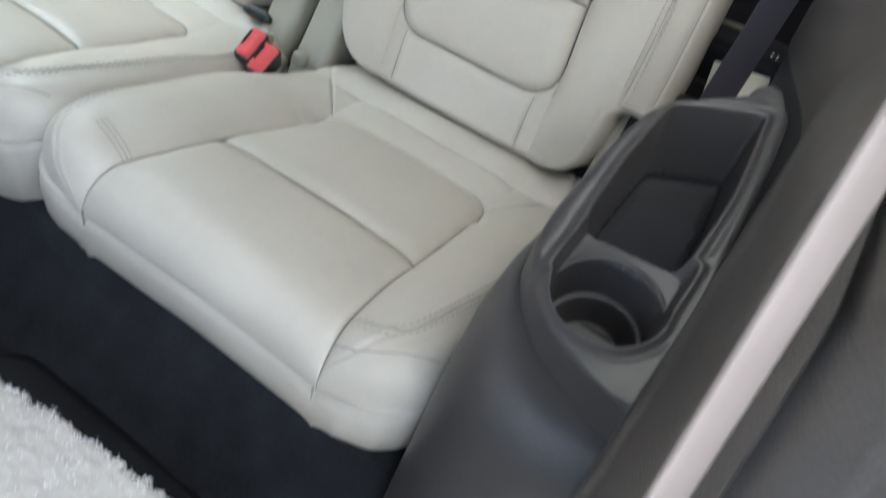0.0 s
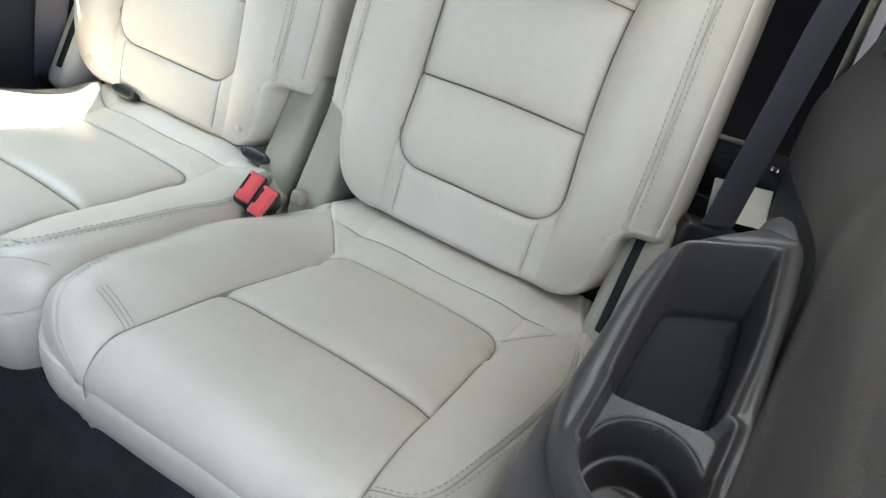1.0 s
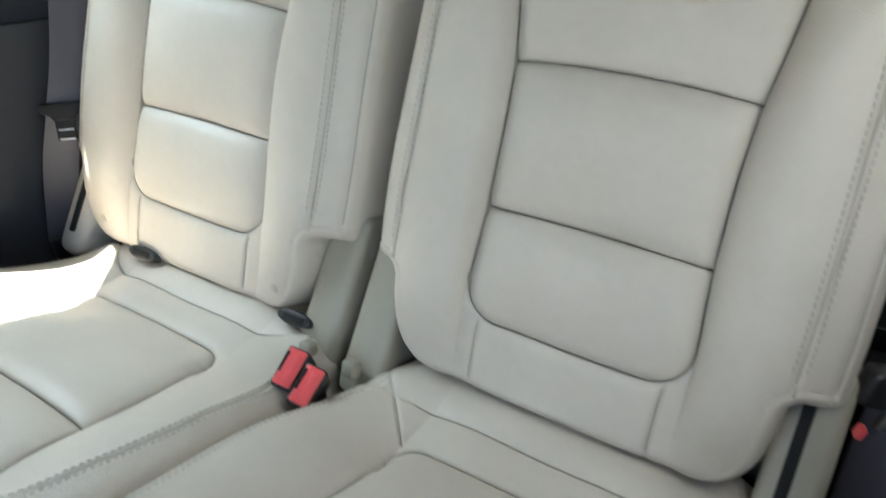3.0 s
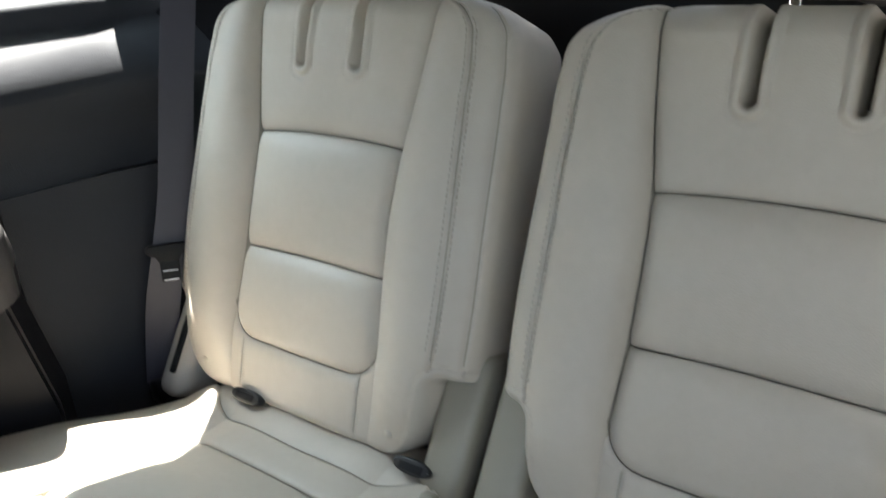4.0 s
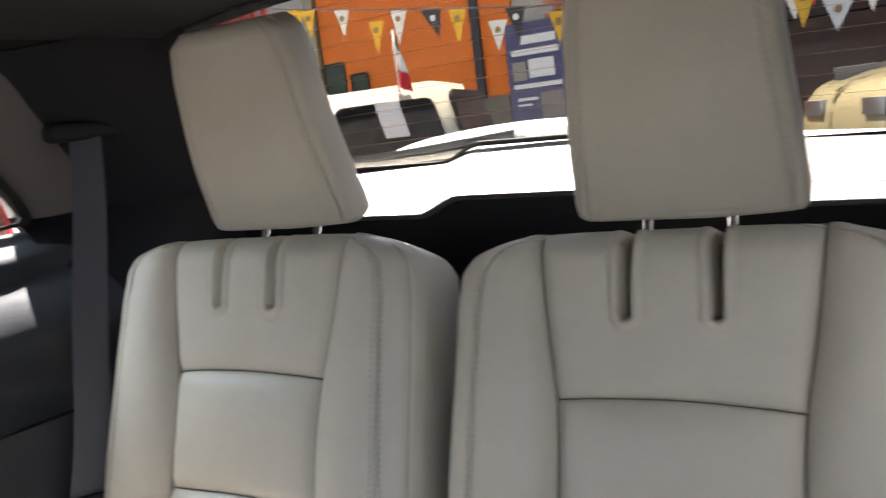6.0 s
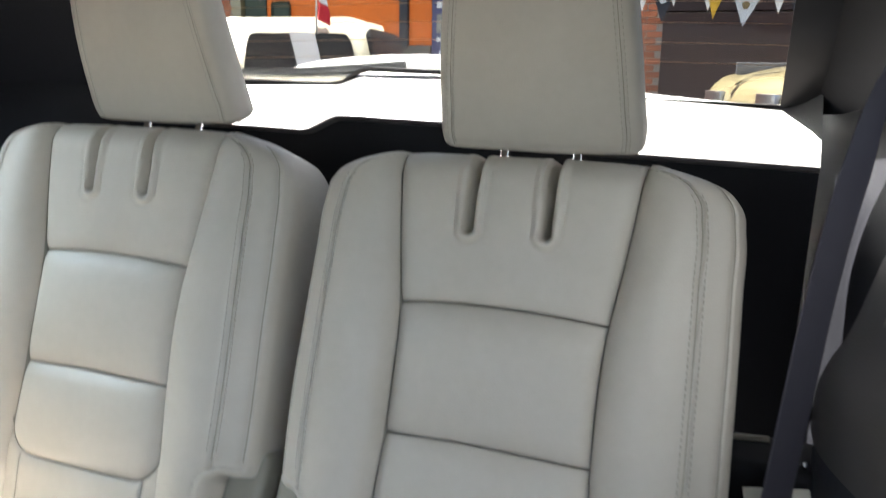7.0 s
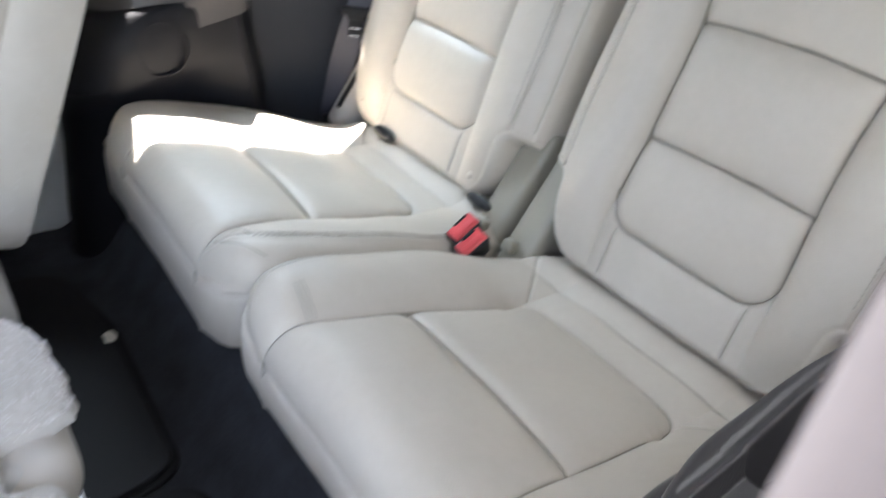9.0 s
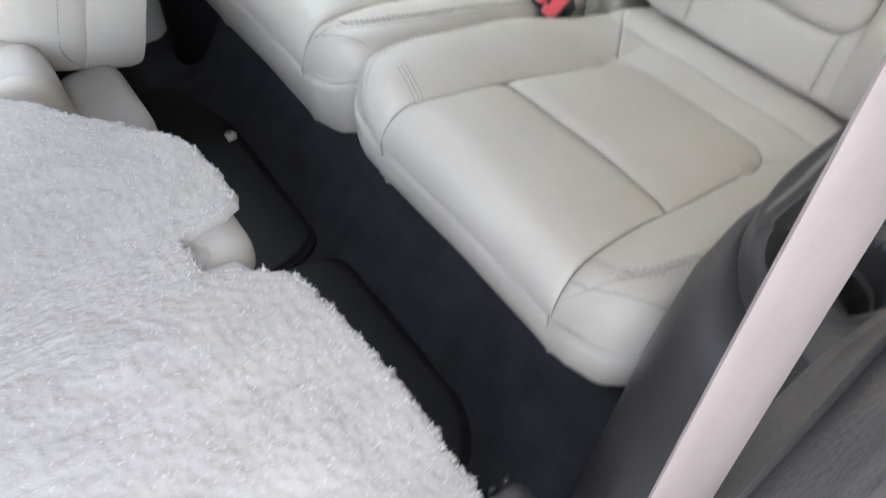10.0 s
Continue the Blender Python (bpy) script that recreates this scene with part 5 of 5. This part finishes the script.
MORTAR = material("grey_mortar", (0.36, 0.33, 0.29), 0.95, grain=0.4, grain_size=0.01, spots=0.15, spot_size=0.2)
CAR_WHITE = material("white_car_paint", (0.78, 0.77, 0.74), 0.25, coat=0.6)
CAR_PALE = material("pale_cream_paint", (0.50, 0.45, 0.33), 0.35, coat=0.3)
# cream darkened in the paint itself, for the shade the car stands in
CAR_CREAM = material("darkened_cream_paint", (0.21, 0.175, 0.095), 0.25, coat=0.6)
CAR_BLUE = material("blue_car_paint", (0.010, 0.016, 0.045), 0.6)
ORANGE = material("orange_wall_paint", (0.70, 0.150, 0.008), 0.7, grain=0.2, grain_size=0.01, spots=0.12, spot_size=0.5)
MAROON = material("maroon_boards", (0.022, 0.007, 0.006), 0.7, spots=0.2, spot_size=0.3)
STONE = material("grey_plinth", (0.14, 0.12, 0.10), 0.9, grain=0.4, grain_size=0.02, spots=0.25, spot_size=0.3)
RED_BAR = material("red_bar_paint", (0.62, 0.06, 0.055), 0.45, spots=0.1, spot_size=0.05)
BANNER = material("violet_banner_vinyl", (0.07, 0.065, 0.15), 0.55, spots=0.35, spot_size=0.25)
TYRE = material("tyre_rubber", (0.02, 0.02, 0.02), 0.8, grain=0.3, grain_size=0.01)
P_YELLOW = material("yellow_pennant", (0.75, 0.42, 0.03), 0.7)
P_BLACK = material("black_pennant", (0.03, 0.03, 0.035), 0.7)
P_WHITE = material("white_pennant", (0.72, 0.70, 0.66), 0.7)
BRONZE = material("bronze_print", (0.24, 0.16, 0.06), 0.7)
GREEN = material("green_cloth", (0.02, 0.16, 0.06), 0.8)
RED_CLOTH = material("red_cloth", (0.55, 0.02, 0.03), 0.8)
DARK_LEAF = material("dark_green_paint", (0.035, 0.05, 0.035), 0.8)


def brick_material(name, color):
    m = material(name, color, 0.9, grain=0.5, grain_size=0.008, spots=0.2, spot_size=0.04)
    nt = m.node_tree
    b = nt.nodes["Principled BSDF"]
    link = b.inputs["Base Color"].links[0]
    info = nt.nodes.new("ShaderNodeObjectInfo")
    hsv = nt.nodes.new("ShaderNodeHueSaturation")
    mr = nt.nodes.new("ShaderNodeMapRange")
    mr.inputs["To Min"].default_value, mr.inputs["To Max"].default_value = 0.7, 1.25
    nt.links.new(info.outputs["Random"], mr.inputs["Value"])
    nt.links.new(mr.outputs[0], hsv.inputs["Value"])
    nt.links.new(link.from_socket, hsv.inputs["Color"])
    nt.links.new(hsv.outputs[0], b.inputs["Base Color"])
    return m


BRICK = brick_material("brown_brick", (0.36, 0.19, 0.14))
BRICK_RED = brick_material("orange_brick", (0.40, 0.135, 0.065))


def brick_mesh(name, lx, ly, lz, mat):
    bm = block(-lx / 2, lx / 2, -ly / 2, ly / 2, -lz / 2, lz / 2)
    bmesh.ops.bevel(bm, geom=bm.edges[:], offset=0.006, segments=1, affect="EDGES")
    for v in bm.verts:
        v.co *= U
    me = bpy.data.meshes.new(name)
    bm.to_mesh(me)
    bm.free()
    me.materials.append(mat)
    return me


def lay_bricks(parent, me, cells):
    base = parent.location
    for p, turn in cells:
        ob = bpy.data.objects.new("brick", me)
        scene.collection.objects.link(ob)
        ob.parent = parent
        ob.location = Vector(p) * U - base
        ob.rotation_euler = (0, 0, turn)


def parked_car(name, label, m, paint, top=0.0):
    """A parked car, nose along its own +x, standing on its own z = 0."""
    t = new(name)
    t.empty_display_size = 0.1
    t.location = (m.translation) * U
    tagged(t, label, "car", "parked cars")
    prof = [(-2.45, 0.42), (-2.5, 0.75), (-2.42, 1.02), (-0.0, 1.10), (0.95, 1.12), (1.6, 1.07), (2.2, 0.98), (2.42, 0.82), (2.46, 0.5), (2.3, 0.32), (-2.3, 0.32)]
    prof = [(p[0], p[1]) for p in rounded([Vector((x, z, 0)) for x, z in prof], 0.16, 4)]
    bm = prism([(x, -0.92, z) for x, z in prof], (0, 1.84, 0), 0.05, 2)
    bm.transform(m)
    body = part("body", bm, paint, t)
    part("hood_gap", prism_box(m, 0.98, 0.995, -0.86, 0.86, 1.10, 1.135), INK, body)
    for y in (-0.62, 0.62):
        part("hood_gap", prism_box(m, 0.995, 2.15, y - 0.008, y + 0.008, 1.00, 1.118), INK, body)
    # greenhouse
    low = [(-2.35, 1.02), (0.85, 1.08)]
    bm = bmesh.new()
    q = []
    for (x, z, w) in ((-2.38, 1.0, 0.86), (0.92, 1.06, 0.86), (0.10, 1.66 + top, 0.66), (-2.10, 1.68 + top, 0.66)):
        q.append([bm.verts.new((x, -w, z)), bm.verts.new((x, w, z))])
    for i in range(4):
        j = (i + 1) % 4
        bm.faces.new((q[i][0], q[j][0], q[j][1], q[i][1]))
    bm.faces.new([a[0] for a in q])
    bm.faces.new([a[1] for a in q][::-1])
    bmesh.ops.recalc_face_normals(bm, faces=bm.faces[:])
    bmesh.ops.bevel(bm, geom=bm.edges[:], offset=0.06, segments=2, affect="EDGES")
    bm.transform(m)
    part("cabin", bm, paint, t)
    # panes: two on each side, front and rear screen
    for sy in (-1, 1):
        for x0, x1, x2, x3 in ((-2.26, -1.25, -1.30, -2.06), (-1.15, -0.25, -0.35, -1.15), (-0.15, 0.62, -0.02, -0.22)):
            pts = [(x0, sy * 0.848, 1.12), (x1, sy * 0.848, 1.12), (x2, sy * 0.700, 1.58 + top), (x3, sy * 0.700, 1.58 + top)]
            pts = rounded([Vector(p) for p in pts], 0.06, 4)
            bm = prism(pts, (0, sy * 0.02, 0.004))
            bm.transform(m)
            part("window", bm, CAR_GLASS, t, smooth=False)
    for a, b in (((0.86, 1.12), (0.19, 1.60 + top)), ((-2.36, 1.1), (-2.15, 1.60 + top))):
        s = 1 if a[0] > 0 else -1
        pts = rounded([Vector(p) for p in ((a[0], -0.76, a[1]), (a[0], 0.76, a[1]), (b[0], 0.6, b[1]), (b[0], -0.6, b[1]))], 0.08, 4)
        bm = prism(pts, (s * 0.03, 0, 0.02))
        bm.transform(m)
        part("windscreen", bm, CAR_GLASS, t, smooth=False)
    for x in (-1.55, 1.55):
        for sy in (-1, 1):
            c = m @ Vector((x, sy * 0.84, 0.36))
            d = m.to_3x3() @ Vector((0, sy * 0.11, 0))
            w = part("wheel", rod(c - d, c + d, 0.36, 32), TYRE, t)
            part("rim", rod(c + d * 0.9, c + d * 1.03, 0.22, 24), STEEL, w)
    for sy in (-1, 1):
        part("headlight", prism_box(m, 2.36, 2.47, sy * 0.62 - 0.2, sy * 0.62 + 0.2, 0.70, 0.84), STEEL, t)
        part("mirror", prism_box(m, 0.45, 0.62, sy * 1.0 - 0.09, sy * 1.0 + 0.09, 1.08, 1.22), paint, t)
    return t


def prism_box(m, x0, x1, y0, y1, z0, z1):
    bm = block(x0, x1, y0, y1, z0, z1, 0.004, 2)
    bm.transform(m)
    return bm


GROUND = -0.92


def street():
    bm = bmesh.new()
    bmesh.ops.create_grid(bm, x_segments=40, y_segments=40, size=160)
    bm.transform(Matrix.Translation((0, 0, GROUND)))
    part("ground", bm, ASPHALT, None, "worn grey asphalt lot under the cars", smooth=False, kind="structure", category="ground")

    # wall with red bars beside the car
    w = thing("wall_left", (-3.05, 2, GROUND), "brown brick wall behind red painted window bars", "wall", kind="structure")
    part("mortar_bed", block(-3.25, -3.02, -4, 3.6, GROUND, 2.6), MORTAR, w, smooth=False)
    me = brick_mesh("brick", 0.02, 0.235, 0.068, BRICK)
    near, far = [], []
    for r in range(44):
        z = GROUND + 0.05 + r * 0.080
        for c in range(30):
            y = -4 + c * 0.250 + (0.125 if r % 2 else 0)
            (near if (0.55 < z < 1.95 and -0.2 < y < 3.3) else far).append((-3.012 + 0.003 * math.sin(r * 7.1 + c * 3.3), y, z))
    V, F = [], []
    for x, y, z in far:
        k = len(V)
        V += [(x - 0.01, y - 0.117, z - 0.034), (x - 0.01, y + 0.117, z - 0.034), (x - 0.01, y + 0.117, z + 0.034), (x - 0.01, y - 0.117, z + 0.034),
              (x + 0.01, y - 0.113, z - 0.030), (x + 0.01, y + 0.113, z - 0.030), (x + 0.01, y + 0.113, z + 0.030), (x + 0.01, y - 0.113, z + 0.030)]
        F += [(k + 4, k + 5, k + 6, k + 7), (k, k + 1, k + 5, k + 4), (k + 1, k + 2, k + 6, k + 5), (k + 2, k + 3, k + 7, k + 6), (k + 3, k, k + 4, k + 7)]
    mesh_part("far_brick", V, F, BRICK, w, smooth=False, kind="stuff")
    grille = thing("window_bars", (-2.9, 1.5, GROUND), "red painted steel bars in front of the brick wall", "window bars")
    for i in range(38):
        y = -0.6 + i * 0.107
        part("bar", block(-2.915, -2.885, y - 0.015, y + 0.015, GROUND, 2.3, 0.004, 2), RED_BAR, grille, smooth=False)
    for z in (-0.3, 1.17, 2.2):
        part("rail", block(-2.885, -2.872, -0.7, 3.5, z - 0.018, z + 0.018, 0.003, 1), RED_BAR, grille, smooth=False)

    # shop front behind the car
    s = thing("wall_back", (-2.0, 9.1, GROUND), "orange and brick shop front behind the parked cars", "building", kind="structure")
    part("wall", block(-9, 4.5, 9.06, 9.35, GROUND, 4.2), MORTAR, s, smooth=False)
    part("orange_panel", block(-6.42, -3.92, 9.0, 9.06, 1.30, 4.0, 0.01), ORANGE, s, "orange painted panel", smooth=False)
    part("orange_panel", block(-3.80, -3.34, 9.0, 9.06, 1.24, 4.0, 0.01), ORANGE, s, smooth=False)
    part("frame_post", block(-6.62, -6.45, 8.92, 9.06, GROUND, 4.0, 0.01), CAR_CREAM, s, "cream door post", smooth=False)
    part("frame_post", block(-3.92, -3.80, 8.94, 9.06, 1.2, 4.0, 0.01), P_BLACK, s, "black door post", smooth=False)
    part("plinth", block(-6.42, -3.46, 8.95, 9.06, GROUND, 1.24, 0.01), STONE, s, "grey stone plinth", smooth=False)
    part("dark_cutout", block(-6.42, -6.05, 8.985, 9.0, 1.30, 2.05, 0.02), DARK_LEAF, s, smooth=False)
    part("dark_cutout", block(-5.95, -5.65, 8.985, 9.0, 1.30, 1.85, 0.05), DARK_LEAF, s, smooth=False)
    part("maroon_board", block(-0.45, 4.5, 8.9, 9.06, 0.2, 1.62, 0.01), MAROON, s, "dark maroon boarding", smooth=False)
    part("maroon_board", block(-0.45, 4.5, 8.96, 9.06, 1.64, 4.0, 0.01), MAROON, s, smooth=False)
    banner = thing("banner", (-2.9, 8.9, 0.85), "violet printed vinyl banner with pale shapes hung on the wall", "banner")
    part("sheet", block(-3.44, -2.64, 8.940, 8.952, 0.80, 2.14, 0.003), BANNER, banner, smooth=False)
    for x0, x1, z0, z1, mat in ((-3.1, -2.55, 1.86, 1.97, P_WHITE), (-3.26, -2.52, 1.72, 1.80, P_WHITE), (-3.0, -2.60, 1.42, 1.66, P_WHITE), (-3.26, -3.04, 1.40, 1.64, SHIELD),
                                (-3.26, -2.5, 1.29, 1.35, P_WHITE), (-3.22, -2.9, 1.13, 1.17, P_WHITE), (-3.22, -3.0, 1.06, 1.09, P_WHITE), (-2.85, -2.5, 0.88, 1.22, WEB_LIGHT)):
        part("print", block(x0 * 0.88 - 0.50, x1 * 0.88 - 0.50, 8.932, 8.938, z0, z1, 0.003), mat, banner, smooth=False)
    b2 = brick_mesh("brick_rear", 0.235, 0.02, 0.068, BRICK_RED)
    cells = []
    for r in range(34):
        z = 0.42 + r * 0.080
        for c in range(10):
            x = -2.78 + c * 0.25 + (0.125 if r % 2 else 0)
            if x < -0.5 and z < 2.7:
                cells.append(((x, 9.05, z), 0))
        for c in range(5 if z < 3.2 else 0):
            x = -7.85 + c * 0.25 + (0.125 if r % 2 else 0)
            if z > 1.4:
                cells.append(((x, 9.05, z), 0))
    lay_bricks(s, b2, cells[:300])

    # bunting
    bunt = thing("bunting", (-2, 6.0, 1.4), "string of yellow, black, white and orange pennants above the cars", "bunting")
    line = lambda x: (x, 6.0, 2.32 - 0.115 * (x + 4.5) - 0.12 * math.sin((x + 4.5) / 6.5 * math.pi))
    V, F = ribbon([(-6.54, 8.92, 2.7)] + [line(x) for x in np.linspace(-5.2, 2.2, 14)] + [(3.4, 8.95, 1.75)], [(0, 0, 1)] * 16, 0.012, 0.006)
    mesh_part("string", V, F, INK, bunt)
    mats = [P_BLACK, P_YELLOW, P_YELLOW, P_WHITE, P_YELLOW, P_WHITE, P_BLACK, P_YELLOW, P_WHITE]
    rnd = random.Random(5)
    for i in range(22):
        x = -5.0 + i * 0.325 + rnd.uniform(-0.09, 0.09)
        p = Vector(line(x)) + Vector((0, 0, rnd.choice((0.0, 0.0, -0.05, -0.11))))
        w2, h2, sw = rnd.uniform(0.085, 0.115), rnd.uniform(0.25, 0.34), rnd.uniform(-0.05, 0.05)
        o = [p + Vector((-w2, 0, 0)), p + Vector((w2, 0, -0.012)), p + Vector((sw, 0.03, -h2))]
        part("pennant", prism(o, (0, 0.004, 0)), mats[i % len(mats)], bunt, smooth=False)
        part("pennant_mark", rod(p + Vector((sw * 0.3, -0.004, -0.09)), p + Vector((sw * 0.3, -0.001, -0.09)), 0.030, 14), BRONZE if mats[i % len(mats)] is not P_BLACK else P_WHITE, bunt, smooth=False)
    bunt2 = thing("bunting", (0.6, 7.2, 1.4), "second string of white and yellow pennants", "bunting")
    line2 = lambda x: (x, 7.2, 1.92 + 0.02 * x)
    V, F = ribbon([(-1.6, 9.03, 2.0)] + [line2(x) for x in np.linspace(-0.9, 2.4, 8)] + [(3.6, 8.95, 2.0)], [(0, 0, 1)] * 10, 0.012, 0.006)
    mesh_part("string", V, F, INK, bunt2)
    for i in range(20):
        x = -0.8 + i * 0.155 + rnd.uniform(-0.03, 0.03)
        p = Vector(line2(x)) + Vector((0, -0.02 * (i % 3), rnd.choice((0.0, -0.07, -0.14))))
        w2 = rnd.uniform(0.085, 0.125)
        o = [p + Vector((-w2, 0, 0)), p + Vector((w2, 0, 0)), p + Vector((0.01 * (i % 3), 0.03, -rnd.uniform(0.24, 0.34)))]
        part("pennant", prism(o, (0, 0.004, 0)), (P_WHITE, P_YELLOW, P_WHITE, RED_CLOTH)[i % 4], bunt2, smooth=False)

    # parked cars
    suv = parked_car("parked_car", "pale cream parked car with a paper notice in its window", pose(-4.35, 4.42, GROUND, 0, 0, 194) @ Matrix.Diagonal((1.0, 1.0, 1.28, 1)), CAR_PALE, 0.05)
    part("forecourt", block(-0.6, 4.5, 6.2, 9.0, GROUND - 0.05, GROUND + 0.84, 0.02), STONE, None, "raised grey stone forecourt before the shop", smooth=False, kind="structure", category="forecourt")
    parked_car("parked_car", "cream parked car on the forecourt", pose(2.0, 7.62, GROUND + 0.84, 0, 0, 208) @ Matrix.Diagonal((0.7, 0.8, 1.0, 1)), CAR_CREAM)
    parked_car("parked_car", "dark blue parked car", pose(1.30, 5.0, GROUND, 0, 0, 172) @ Matrix.Diagonal((1.0, 1.0, 1.10, 1)), CAR_BLUE)
    note = thing("paper_notice", (-2.6, 4.0, 0.8), "white paper notice stuck on the car's window", "notice")
    part("sheet", prism([(-2.60, 4.10, 1.178), (-2.39, 4.10, 1.168), (-2.30, 4.055, 0.908), (-2.50, 4.055, 0.907)], (0, -0.006, 0)), PAPER, note, smooth=False)
    fl = thing("car_flag", (-2.41, 4.17, 1.2), "small green, white and red flag on the car's roof", "flag")
    part("pole", rod((-2.415, 4.17, 1.15), (-2.405, 4.17, 1.68), 0.007, 10), P_WHITE, fl)
    for i, (mat, z0, z1) in enumerate(((GREEN, 1.565, 1.65), (P_WHITE, 1.405, 1.565), (RED_CLOTH, 1.27, 1.405))):
        rows = []
        for t in np.linspace(0, 1, 8):
            z = z1 + (z0 - z1) * t
            g = 1.65 - z
            rows.append([(-2.405 + u * (0.035 + 0.055 * min(1, g / 0.3)) + 0.03 * g, 4.16 + 0.02 * math.sin(u * 5 + g * 9), z - 0.05 * u) for u in np.linspace(0, 1, 8)])
        V, F = loft(rows)
        thick_skin(V, F, (0, 0.003, 0), "cloth_band", mat, fl)
    return w, me, near


# ---------------------------------------------------------------- put it together
cabin_floor()
for side, word in ((-1, "left"), (1, "right")):
    panel = side_panel(side, "trim_panel_" + word)
    console(side, panel)
    quarter_window(side, "window_" + word)
    pillar(side, "pillar_" + word)
    pillar(side, "rear_pillar_" + word, True)
    roof_trim(side, "roof_trim_" + word)
    rear_side(side, "load_side_" + word)
    side_filler(side, "seat_side_" + word)
tailgate()
headliner()
outer_body()

n = Vector((1, 0, 0.12)).normalized()
c = Vector((-0.5862, -0.531, 0.404))
V, F = ribbon([c + Vector((-0.12 * 0.047 * math.sin(a), 0.047 * math.cos(a), 0.047 * math.sin(a))) for a in np.linspace(0, 2 * math.pi, 41)], [tuple(n)] * 41, 0.006, 0.003)
mesh_part("speaker_ring", V, F, TRIM_DARK, None, "round black ring of a speaker cover in the lower trim", category="speaker cover")

seat_l, back_l = rear_seat(-1, -0.346, -0.298, "third-row car seat in greige leather, sunlit along its window side", (-0.346, 0.130, 0.831), 1.035, 0.008)
seat_r, back_r = rear_seat(1, 0.280, 0.293, "third-row car seat in greige leather beside the armrest console", (0.282, 0.150, 0.812))
for x in (-0.434, -0.108):
    anchor_flap(x)
buckle(-0.025, -0.243, 0.260, (0.30, -0.50, 0.80), (0.02, 0.62, 0.64), "black seat buckle with a red button, beside its twin")
buckle(0.010, -0.252, 0.253, (0.36, -0.46, 0.80), (0.06, 0.62, 0.62), "black seat buckle with a red button, tilted against the cushion")
belt_left()
belt_right()
belt_door()

folded_seat("folded second-row bench seat with worn grey carpet on its back",
            [-0.262, -0.25, -0.215, -0.150, -0.118, -0.075, -0.045, -0.020, 0.002, 0.030, 0.085, 0.130, 0.148, 0.156, 0.160, 0.166, 0.176, 0.222, 0.232, 0.244, 0.254, 0.270, 0.286, 0.325, 0.385, 0.44, 0.50, 0.62, 0.665, 0.68, 0.69],
            [-1.08, -1.052, -1.02, -0.98, -0.958, -0.926, -0.904, -0.885, -0.873, -0.867, -0.861, -0.861, -0.866, -0.880, -0.905, -0.934, -0.941, -0.940, -0.934, -0.917, -0.903, -0.880, -0.860, -0.852, -0.846, -0.841, -0.839, -0.842, -0.848, -0.858, -0.88], (0.2, -1.1, 0.17), 3)
upright_seat()
seat_mount(0.30, 0.36, -1.35, -0.95)
seat_mount(0.58, 0.64, -1.35, -0.95)
seat_mount(-0.06, 0.0, -1.35, -0.98)
recliner()
floor_mat([(p[0], p[1]) for p in rounded([Vector(p) for p in ((-0.66, -0.76, 0), (-0.44, -0.714, 0), (-0.055, -0.716, 0), (-0.030, -0.80, 0), (-0.030, -1.3, 0), (-0.66, -1.3, 0))], 0.05)], "black rubber floor cover behind the second row")
floor_mat([(p[0], p[1]) for p in rounded([Vector(p) for p in ((-0.020, -0.80, 0), (0.005, -0.704, 0), (0.36, -0.702, 0), (0.44, -0.75, 0), (0.50, -1.3, 0), (-0.020, -1.3, 0))], 0.05)], "black rubber floor cover behind the folded seat")
scrap(-0.395, -0.722, -0.050, 0.013, CREAM, "crumpled pale yellow paper scrap on the floor", 2)
scrap(-0.20, -0.775, -0.056, 0.004, PAPER, "tiny white speck of litter on the floor mat", 4)

card = thing("label_card", (0.645, 0.02, 0.36), "cream card label behind the belt", "label")
bm = block(-0.050, 0.030, -0.002, 0.002, -0.028, 0.028, 0.002)
bm.transform(pose(0.640, 0.02, 0.412, -40, 0, 18))
part("card", bm, CREAM, card)
# black panel added to cover sunlit floor that shows past the hinge cover
part("added_dark_panel", block(0.40, 0.70, 0.010, 0.026, 0.09, 0.355, 0.006), TRIM_DARK, None, "added black panel hiding a sunlit patch behind the belt anchor", category="trim panel", kind="structure")
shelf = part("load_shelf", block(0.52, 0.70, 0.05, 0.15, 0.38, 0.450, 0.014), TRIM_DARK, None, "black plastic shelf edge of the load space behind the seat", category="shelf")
part("edge_bar", rod((0.535, 0.112, 0.4525), (0.617, 0.124, 0.4535), 0.0045, 12), SHIELD, shelf, "pale grey bar on the shelf")
for x in (0.648, 0.656):
    part("stud", rod((x, 0.066, 0.448), (x + 0.001, 0.064, 0.459), 0.0030, 14, 0.0022), CHROME, shelf, "bright steel stud")

m = pose(0.729, -0.03, 0.675, 0, 12, 18)
vent = thing("trim_vent", (0.729, -0.03, 0.675), "grey plastic bezel with a dark insert, let into the trim", "trim vent")
bm = block(-0.004, 0.010, -0.055, 0.055, -0.038, 0.038, 0.010)
bm.transform(m)
bezel = part("bezel", bm, SHIELD, vent)
bm = block(-0.0055, 0.0, -0.040, 0.040, -0.022, 0.026, 0.004)
bm.transform(m)
part("insert", bm, BLACK, bezel, "dark insert")

kick = thing("kick_plate", (0.575, -0.78, -0.07), "ribbed dark sill plate at the foot of the console", "sill plate")
part("plate", block(0.545, 0.60, -0.90, -0.745, -0.07, 0.10, 0.02), TRIM, kick)
for i in range(7):
    part("rib", block(0.540, 0.546, -0.885 + i * 0.02, -0.877 + i * 0.02, -0.06, 0.095, 0.002), TRIM, kick)

wall, brick_me, near_bricks = street()
lay_bricks(wall, brick_me, [(p, 0) for p in near_bricks[:300]])
